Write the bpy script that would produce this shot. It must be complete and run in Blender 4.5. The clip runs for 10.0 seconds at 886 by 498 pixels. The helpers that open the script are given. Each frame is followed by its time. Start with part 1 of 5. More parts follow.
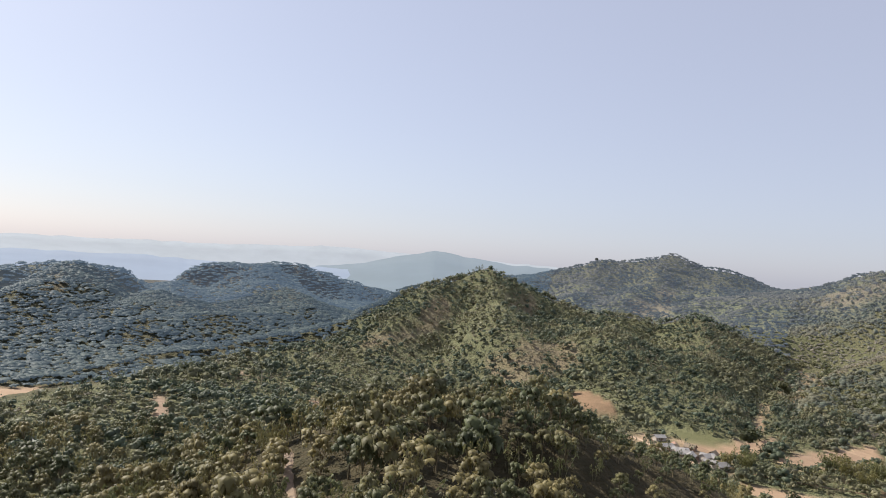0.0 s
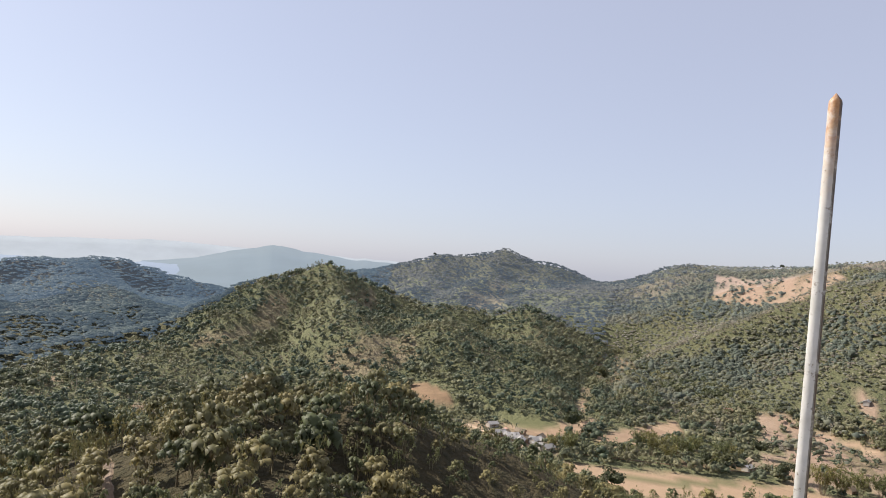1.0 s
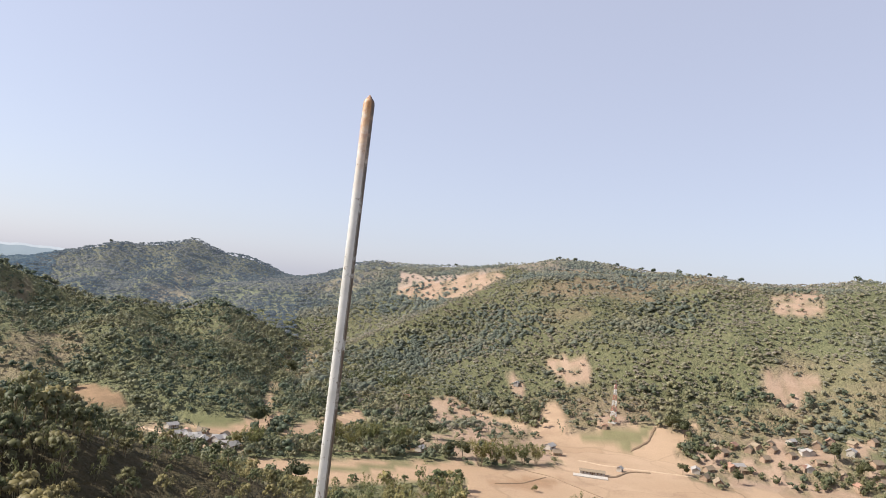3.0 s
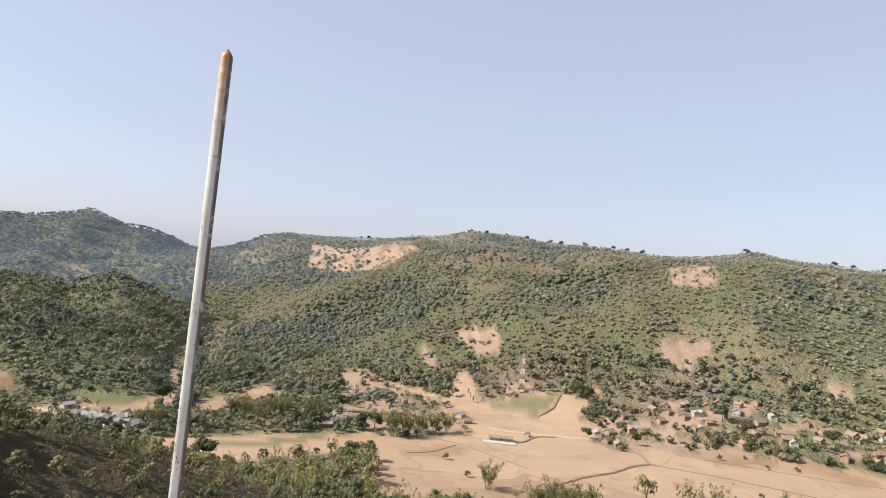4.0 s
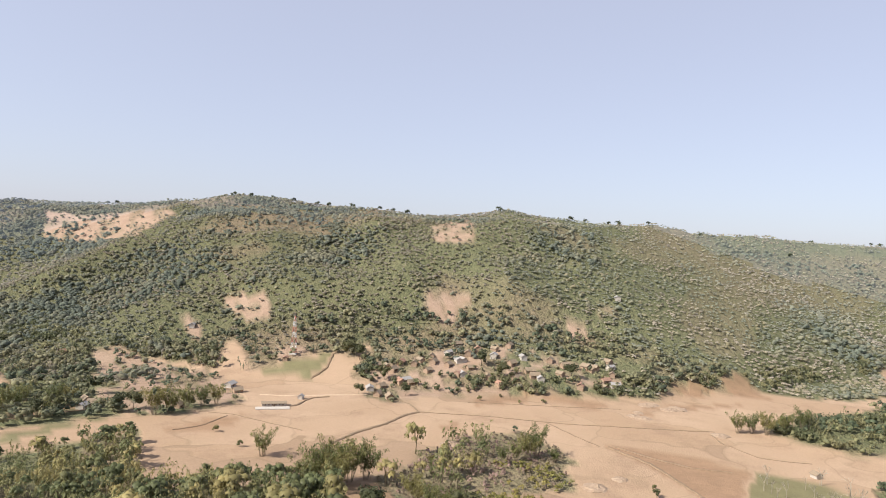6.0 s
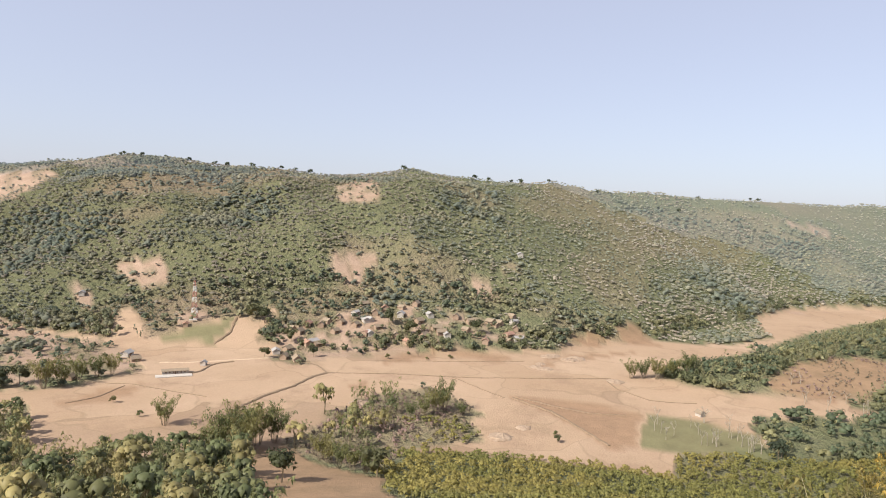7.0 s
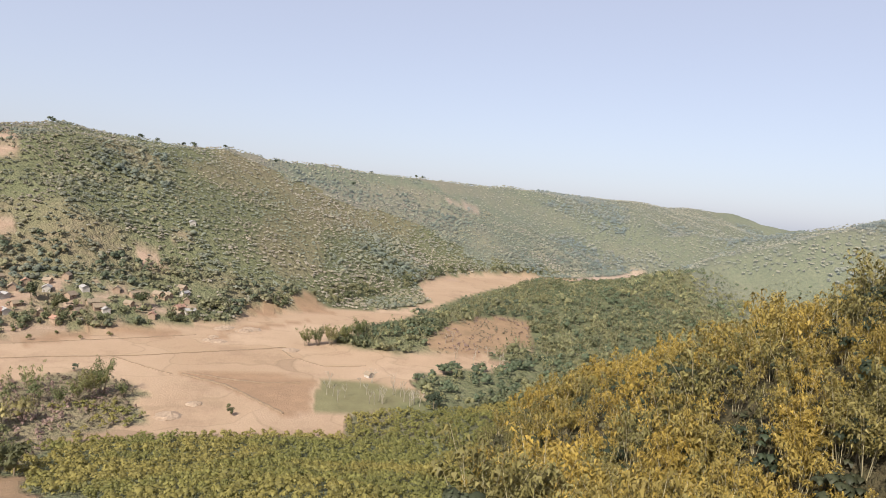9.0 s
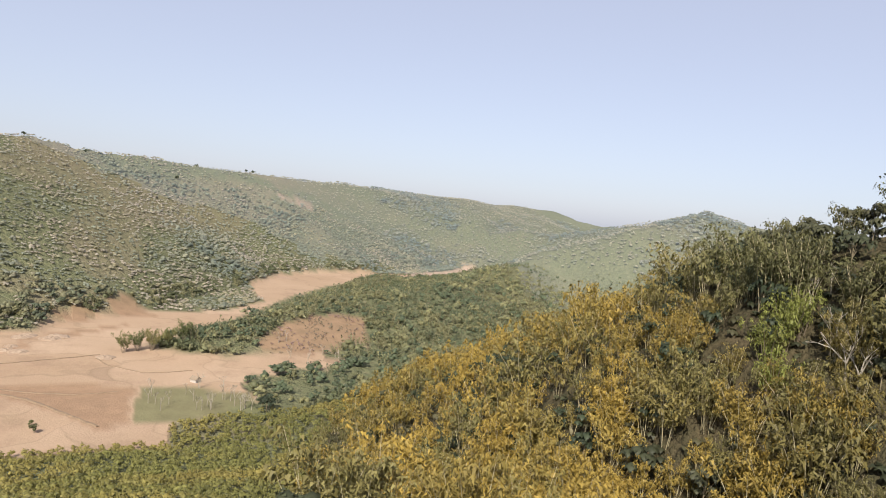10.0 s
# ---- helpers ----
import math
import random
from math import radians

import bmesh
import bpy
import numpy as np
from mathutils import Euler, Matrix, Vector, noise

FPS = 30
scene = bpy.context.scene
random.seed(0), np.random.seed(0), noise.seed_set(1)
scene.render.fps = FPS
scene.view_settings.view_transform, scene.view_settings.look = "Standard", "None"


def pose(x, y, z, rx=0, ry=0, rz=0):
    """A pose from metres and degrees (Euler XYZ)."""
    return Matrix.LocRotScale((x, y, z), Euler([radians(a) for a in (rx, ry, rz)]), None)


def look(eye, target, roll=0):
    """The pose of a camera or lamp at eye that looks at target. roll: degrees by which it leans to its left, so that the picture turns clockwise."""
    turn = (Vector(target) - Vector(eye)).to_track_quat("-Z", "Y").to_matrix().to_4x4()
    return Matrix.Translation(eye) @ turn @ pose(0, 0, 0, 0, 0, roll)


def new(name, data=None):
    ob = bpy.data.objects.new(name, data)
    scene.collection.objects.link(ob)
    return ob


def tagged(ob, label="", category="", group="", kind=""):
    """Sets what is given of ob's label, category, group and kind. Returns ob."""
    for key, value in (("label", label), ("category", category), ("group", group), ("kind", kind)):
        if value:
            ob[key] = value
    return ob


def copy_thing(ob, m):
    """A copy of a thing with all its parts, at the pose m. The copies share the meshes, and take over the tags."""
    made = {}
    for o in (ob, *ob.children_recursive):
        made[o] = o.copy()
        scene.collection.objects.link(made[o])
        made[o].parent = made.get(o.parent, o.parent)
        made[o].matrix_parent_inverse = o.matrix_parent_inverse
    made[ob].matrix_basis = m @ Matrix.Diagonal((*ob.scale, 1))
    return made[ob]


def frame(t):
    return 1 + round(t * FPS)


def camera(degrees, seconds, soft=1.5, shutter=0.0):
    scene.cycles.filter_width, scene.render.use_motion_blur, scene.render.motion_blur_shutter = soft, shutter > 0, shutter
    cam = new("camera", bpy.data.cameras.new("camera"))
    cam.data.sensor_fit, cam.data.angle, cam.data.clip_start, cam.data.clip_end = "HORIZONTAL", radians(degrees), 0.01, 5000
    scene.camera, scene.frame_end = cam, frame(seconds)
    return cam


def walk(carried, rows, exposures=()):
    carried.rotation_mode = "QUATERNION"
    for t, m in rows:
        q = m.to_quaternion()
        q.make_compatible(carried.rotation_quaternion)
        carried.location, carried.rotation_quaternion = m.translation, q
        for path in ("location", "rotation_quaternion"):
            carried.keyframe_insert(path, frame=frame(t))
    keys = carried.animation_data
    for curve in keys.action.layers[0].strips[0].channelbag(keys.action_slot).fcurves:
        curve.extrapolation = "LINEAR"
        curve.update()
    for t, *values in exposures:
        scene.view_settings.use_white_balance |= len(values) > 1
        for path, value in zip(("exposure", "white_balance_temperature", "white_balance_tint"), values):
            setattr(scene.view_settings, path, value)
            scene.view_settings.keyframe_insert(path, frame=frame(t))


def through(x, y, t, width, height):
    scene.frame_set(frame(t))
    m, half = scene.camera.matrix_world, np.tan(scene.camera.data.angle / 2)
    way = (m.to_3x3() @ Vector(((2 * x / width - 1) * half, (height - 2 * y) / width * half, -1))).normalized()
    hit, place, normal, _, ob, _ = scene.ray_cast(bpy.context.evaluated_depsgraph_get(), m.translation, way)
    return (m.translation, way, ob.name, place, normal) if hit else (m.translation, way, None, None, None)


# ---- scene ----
# The camera: carried at arm's length round a turning point on a hilltop platform.
EYE = 110.0
cam = camera(65.76, 10.0, soft=0.95)
ROWS = [
    (0.0, 0.014, 0.750, -0.016, -0.09, 0.96, -4.03),
    (0.5, 0.112, 0.742, -0.016, -7.62, 1.04, -3.57),
    (1.0, 0.186, 0.727, -0.016, -13.42, 1.43, -3.95),
    (1.5, 0.245, 0.709, 0.001, -19.20, 2.17, -3.94),
    (2.0, 0.316, 0.680, 0.011, -25.20, 2.90, -4.04),
    (2.5, 0.382, 0.645, 0.010, -31.53, 3.89, -4.36),
    (2.7, 0.416, 0.624, -0.003, -34.78, 3.59, -4.89),
    (3.8, 0.525, 0.536, -0.027, -44.72, 1.55, -5.14),
    (4.0, 0.538, 0.522, -0.032, -46.02, 1.33, -5.23),
    (4.5, 0.589, 0.464, -0.047, -50.53, 0.65, -4.65),
    (5.0, 0.626, 0.413, -0.047, -55.30, 0.10, -3.79),
    (5.5, 0.660, 0.356, -0.047, -60.36, -0.29, -4.24),
    (5.7, 0.673, 0.331, -0.044, -62.53, -0.10, -3.86),
    (6.8, 0.715, 0.228, -0.033, -71.23, -3.12, -2.57),
    (7.0, 0.721, 0.205, -0.031, -73.10, -3.47, -2.53),
    (7.5, 0.735, 0.149, -0.026, -77.63, -4.63, -2.63),
    (8.0, 0.748, 0.061, -0.021, -84.42, -4.82, -3.77),
    (8.5, 0.750, -0.027, -0.016, -91.27, -4.59, -4.83),
    (9.0, 0.738, -0.133, -0.010, -99.51, -4.18, -5.20),
    (9.5, 0.719, -0.213, -0.005, -106.01, -3.73, -4.92),
    (10.0, 0.687, -0.301, 0.000, -113.32, -3.17, -5.61),
]
EXPOSURES = [(0.0, 0.6), (2.5, 0.8), (5.5, 0.8), (8.0, 0.76), (10.0, 0.73)]
walk(cam, [(t, pose(x, y, EYE + z, 90 + pitch, roll, yaw)) for t, x, y, z, yaw, pitch, roll in ROWS], EXPOSURES)

# ---- world, sun ----
SUN_BEARING, SUN_HEIGHT = -52.0, 41.0


def bearing(degrees, rng, z=0.0):
    """A place from its compass bearing (clockwise from +y) and range in metres."""
    a = radians(degrees)
    return Vector((rng * math.sin(a), rng * math.cos(a), z))


world = bpy.data.worlds.new("sky")
scene.world = world
world.use_nodes = True
wn, wl = world.node_tree.nodes, world.node_tree.links
sky = wn.new("ShaderNodeTexSky")
sky.sky_type, sky.sun_disc = "NISHITA", False
sky.sun_elevation, sky.sun_rotation = radians(SUN_HEIGHT), radians(SUN_BEARING)
sky.altitude, sky.air_density, sky.dust_density, sky.ozone_density = 200, 1.0, 1.2, 3.0
background = next(n for n in wn if n.type == "BACKGROUND")
background.inputs["Strength"].default_value = 0.10
haze_veil = wn.new("ShaderNodeMix")  # thin high haze over the whole sky
haze_veil.data_type = "RGBA"
haze_veil.inputs[0].default_value, haze_veil.inputs[7].default_value = 0.6, (3.74, 3.83, 4.80, 1)
grey = wn.new("ShaderNodeHueSaturation")
grey.inputs["Saturation"].default_value = 0.76
wl.new(sky.outputs[0], grey.inputs["Color"])
wl.new(grey.outputs[0], haze_veil.inputs[6])
wl.new(haze_veil.outputs[2], background.inputs["Color"])

sun = new("sun", bpy.data.lights.new("sun", "SUN"))
sun.data.energy, sun.data.angle, sun.data.color = 4.3, radians(0.6), (1.0, 0.94, 0.85)
sun.matrix_world = look(bearing(SUN_BEARING, 100 * math.cos(radians(SUN_HEIGHT)), 100 * math.sin(radians(SUN_HEIGHT))), (0, 0, 0))
# ---- materials ----
def material(name):
    mat = bpy.data.materials.new(name)
    mat.use_nodes = True
    tree = mat.node_tree
    return mat, tree.nodes, tree.links, tree.nodes["Principled BSDF"]


def mixed(nodes, links, fac, a, b, kind="MIX"):
    """A colour mix; fac, a and b are sockets or values."""
    n = nodes.new("ShaderNodeMix")
    n.data_type, n.blend_type = "RGBA", kind
    for key, v in ((0, fac), (6, a), (7, b)):
        if hasattr(v, "links"):
            links.new(v, n.inputs[key])
        elif key:
            n.inputs[key].default_value = (*v, 1) if len(v) == 3 else v
        else:
            n.inputs[0].default_value = v
    return n.outputs[2]


def noise_at(nodes, links, scale, detail=4, rough=0.6, low=0.35, high=0.65):
    """Noise of the world's metres, stretched to 0..1."""
    geo = nodes.new("ShaderNodeNewGeometry")
    n = nodes.new("ShaderNodeTexNoise")
    n.inputs["Scale"].default_value, n.inputs["Detail"].default_value, n.inputs["Roughness"].default_value = scale, detail, rough
    links.new(geo.outputs["Position"], n.inputs["Vector"])
    m = nodes.new("ShaderNodeMapRange")
    m.inputs[1].default_value, m.inputs[2].default_value = low, high
    links.new(n.outputs[0], m.inputs[0])
    return m.outputs[0]


def bumped(nodes, links, bsdf, value, strength, distance):
    b = nodes.new("ShaderNodeBump")
    b.inputs["Strength"].default_value, b.inputs["Distance"].default_value = strength, distance
    links.new(value, b.inputs["Height"])
    links.new(b.outputs[0], bsdf.inputs["Normal"])


def plain(name, a, b, scale, rough=0.8, bump=0.3, metal=0.0, depth=0.02):
    """Two tones of one surface, blotched at two scales."""
    mat, nodes, links, bsdf = material(name)
    tone = mixed(nodes, links, noise_at(nodes, links, scale), a, b)
    fine = noise_at(nodes, links, scale * 9, 3)
    dark = tuple(0.72 * v for v in a)
    tone = mixed(nodes, links, mixed(nodes, links, 0.35, (0, 0, 0), fine), tone, dark)
    links.new(tone, bsdf.inputs["Base Color"])
    bsdf.inputs["Roughness"].default_value, bsdf.inputs["Metallic"].default_value = rough, metal
    bumped(nodes, links, bsdf, fine, bump, depth)
    return mat


def land_material(name, haze_veil=None):
    mat, nodes, links, bsdf = material(name)
    # a faint bluish emission paints distance haze over far ground
    if haze_veil:
        bsdf.inputs["Emission Color"].default_value, bsdf.inputs["Emission Strength"].default_value = (*haze_veil, 1), 1.0
    at = nodes.new("ShaderNodeAttribute")
    at.attribute_name = "cover"
    part = nodes.new("ShaderNodeSeparateColor")
    links.new(at.outputs["Color"], part.inputs[0])
    big, mid, fine = noise_at(nodes, links, 0.012, 5), noise_at(nodes, links, 0.09, 5), noise_at(nodes, links, 0.9, 4)
    tuft = noise_at(nodes, links, 0.22, 4, 0.65, 0.32, 0.68)
    # undergrowth and litter
    scrub = mixed(nodes, links, mid, (0.158, 0.162, 0.080), (0.212, 0.196, 0.110))
    scrub = mixed(nodes, links, big, scrub, (0.165, 0.166, 0.086))
    scrub = mixed(nodes, links, mixed(nodes, links, 0.75, (0, 0, 0), tuft), scrub, (0.112, 0.122, 0.064))
    # dry grass
    grass = mixed(nodes, links, mid, (0.235, 0.188, 0.112), (0.285, 0.208, 0.145))
    grass = mixed(nodes, links, mixed(nodes, links, 0.45, (0, 0, 0), tuft), grass, (0.150, 0.138, 0.076))
    # dry paddy: plots of slightly different stubble
    cells = nodes.new("ShaderNodeTexVoronoi")
    cells.inputs["Scale"].default_value = 0.017
    geo = nodes.new("ShaderNodeNewGeometry")
    wob = nodes.new("ShaderNodeTexNoise")
    wob.inputs["Scale"].default_value = 0.02
    add = nodes.new("ShaderNodeVectorMath")
    add.operation = "MULTIPLY_ADD"
    add.inputs[1].default_value = (70, 70, 0)
    links.new(geo.outputs["Position"], wob.inputs["Vector"])
    links.new(wob.outputs["Color"], add.inputs[0])
    links.new(geo.outputs["Position"], add.inputs[2])
    links.new(add.outputs[0], cells.inputs["Vector"])
    cell = nodes.new("ShaderNodeSeparateColor")
    links.new(cells.outputs["Color"], cell.inputs[0])
    field = mixed(nodes, links, cell.outputs[0], (0.375, 0.258, 0.168), (0.445, 0.318, 0.218))
    field = mixed(nodes, links, mixed(nodes, links, 0.65, (0, 0, 0), big), field, (0.325, 0.218, 0.138))
    field = mixed(nodes, links, mixed(nodes, links, 0.3, (0, 0, 0), mid), field, (0.335, 0.245, 0.155))
    dim = nodes.new("ShaderNodeMapRange")
    dim.inputs[1].default_value, dim.inputs[2].default_value, dim.inputs[4].default_value = 0.84, 0.88, 0.5
    links.new(cell.outputs[1], dim.inputs[0])
    field = mixed(nodes, links, dim.outputs[0], field, (0.235, 0.160, 0.105))
    rims = nodes.new("ShaderNodeTexVoronoi")
    rims.feature = "DISTANCE_TO_EDGE"
    rims.inputs["Scale"].default_value = 0.017
    links.new(add.outputs[0], rims.inputs["Vector"])
    bank = nodes.new("ShaderNodeMapRange")
    bank.inputs[1].default_value, bank.inputs[2].default_value, bank.inputs[3].default_value, bank.inputs[4].default_value = 0.006, 0.02, 0.28, 0.0
    links.new(rims.outputs["Distance"], bank.inputs[0])
    field = mixed(nodes, links, bank.outputs[0], field, (0.20, 0.145, 0.09))
    # damp brown stains and stubble left unburnt
    stain = noise_at(nodes, links, 0.028, 6, 0.68, 0.52, 0.66)
    field = mixed(nodes, links, mixed(nodes, links, 0.55, (0, 0, 0), stain), field, (0.265, 0.178, 0.118))
    # cleared earth
    earth = mixed(nodes, links, mid, (0.32, 0.215, 0.155), (0.40, 0.285, 0.21))
    earth = mixed(nodes, links, mixed(nodes, links, 0.4, (0, 0, 0), fine), earth, (0.25, 0.17, 0.115))
    tone = mixed(nodes, links, part.outputs[2], scrub, grass)
    # forest floor: leaf litter and dead undergrowth, darkened to paint the shade under trees
    litter_shade = mixed(nodes, links, tuft, (0.085, 0.066, 0.036), (0.050, 0.046, 0.024))
    tone = mixed(nodes, links, at.outputs["Alpha"], tone, litter_shade)
    tone = mixed(nodes, links, part.outputs[1], tone, field)
    tone = mixed(nodes, links, part.outputs[0], tone, earth)
    plot = nodes.new("ShaderNodeAttribute")
    plot.attribute_name = "plot"
    for sign, shade in ((1, (0.130, 0.128, 0.062)), (-1, (0.235, 0.148, 0.090))):
        share = nodes.new("ShaderNodeMath")
        share.operation, share.use_clamp = "MULTIPLY", True
        share.inputs[1].default_value = sign * 0.85
        links.new(plot.outputs["Fac"], share.inputs[0])
        tone = mixed(nodes, links, share.outputs[0], tone, mixed(nodes, links, mid, shade, tuple(1.3 * v for v in shade)))
    tone = mixed(nodes, links, mixed(nodes, links, 0.25, (0, 0, 0), fine), tone, mixed(nodes, links, 1.0, tone, (0.6, 0.6, 0.6), "MULTIPLY"))
    links.new(tone, bsdf.inputs["Base Color"])
    bsdf.inputs["Roughness"].default_value = 0.95
    bsdf.inputs["Specular IOR Level"].default_value = 0.15
    # tufts stand up where the ground is grown over, and lie flat on the fields
    flat = nodes.new("ShaderNodeMath")
    flat.operation, flat.use_clamp = "ADD", True
    links.new(part.outputs[0], flat.inputs[0])
    links.new(part.outputs[1], flat.inputs[1])
    tilled = nodes.new("ShaderNodeMath")
    tilled.operation = "ABSOLUTE"
    links.new(plot.outputs["Fac"], tilled.inputs[0])
    smooth = nodes.new("ShaderNodeMath")
    smooth.operation, smooth.use_clamp = "MAXIMUM", True
    links.new(flat.outputs[0], smooth.inputs[0])
    links.new(tilled.outputs[0], smooth.inputs[1])
    relief = mixed(nodes, links, smooth.outputs[0], tuft, mixed(nodes, links, 0.06, (0, 0, 0), fine))
    bumped(nodes, links, bsdf, relief, 0.8, 2.2)
    return mat


def foliage_material(name, through=0.3, gloss=0.25, haze_veil=None, vary_by=0.28):
    """Leaves: colour from the plant, varied leaf by leaf; part of the light goes through. Far ones can glow with
    painted haze.
    """
    mat, nodes, links, bsdf = material(name)
    at = nodes.new("ShaderNodeAttribute")
    at.attribute_name = "tone"
    geo = nodes.new("ShaderNodeNewGeometry")
    vary = nodes.new("ShaderNodeMapRange")
    vary.inputs[3].default_value, vary.inputs[4].default_value = 1 - vary_by, 1 + vary_by
    links.new(geo.outputs["Random Per Island"], vary.inputs[0])
    tone = mixed(nodes, links, 1.0, at.outputs["Color"], vary.outputs[0], "MULTIPLY")
    links.new(tone, bsdf.inputs["Base Color"])
    bsdf.inputs["Roughness"].default_value = 0.55
    bsdf.inputs["Specular IOR Level"].default_value = gloss
    # emission puts distance haze into the far leaves
    if haze_veil:
        bsdf.inputs["Emission Color"].default_value, bsdf.inputs["Emission Strength"].default_value = (*haze_veil, 1), 1.0
    tl = nodes.new("ShaderNodeBsdfTranslucent")
    links.new(tone, tl.inputs["Color"])
    mix = nodes.new("ShaderNodeMixShader")
    mix.inputs[0].default_value = through
    links.new(bsdf.outputs[0], mix.inputs[1])
    links.new(tl.outputs[0], mix.inputs[2])
    links.new(mix.outputs[0], nodes["Material Output"].inputs["Surface"])
    return mat


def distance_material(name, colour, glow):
    """Far country: a plain backdrop that glows, its haze painted as emission."""
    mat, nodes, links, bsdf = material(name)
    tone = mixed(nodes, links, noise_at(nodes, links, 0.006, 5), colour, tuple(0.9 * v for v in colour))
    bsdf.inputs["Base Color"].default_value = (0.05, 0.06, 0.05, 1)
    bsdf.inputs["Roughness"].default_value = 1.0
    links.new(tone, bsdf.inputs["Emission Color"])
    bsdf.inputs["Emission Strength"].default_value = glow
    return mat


LAND = land_material("land")
# Colours given after a name here are haze glow, stepped up with distance.
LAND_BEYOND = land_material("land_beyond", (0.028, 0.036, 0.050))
LEAVES = foliage_material("leaves")
NEAR_LEAVES = foliage_material("near_leaves", 0.14, gloss=0.2)
FAR_LEAVES = foliage_material("far_leaves", 0.15, gloss=0.04, haze_veil=(0.034, 0.047, 0.064), vary_by=0.15)
FARTHER_LEAVES = foliage_material("farther_leaves", 0.15, gloss=0.03, haze_veil=(0.058, 0.082, 0.118), vary_by=0.15)
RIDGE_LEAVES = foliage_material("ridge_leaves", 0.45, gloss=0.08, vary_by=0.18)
CREST_LEAVES = foliage_material("crest_leaves", 0.42, gloss=0.05, haze_veil=(0.024, 0.028, 0.036), vary_by=0.15)
BEYOND_LEAVES = foliage_material("beyond_leaves", 0.35, gloss=0.04, haze_veil=(0.058, 0.068, 0.094), vary_by=0.12)
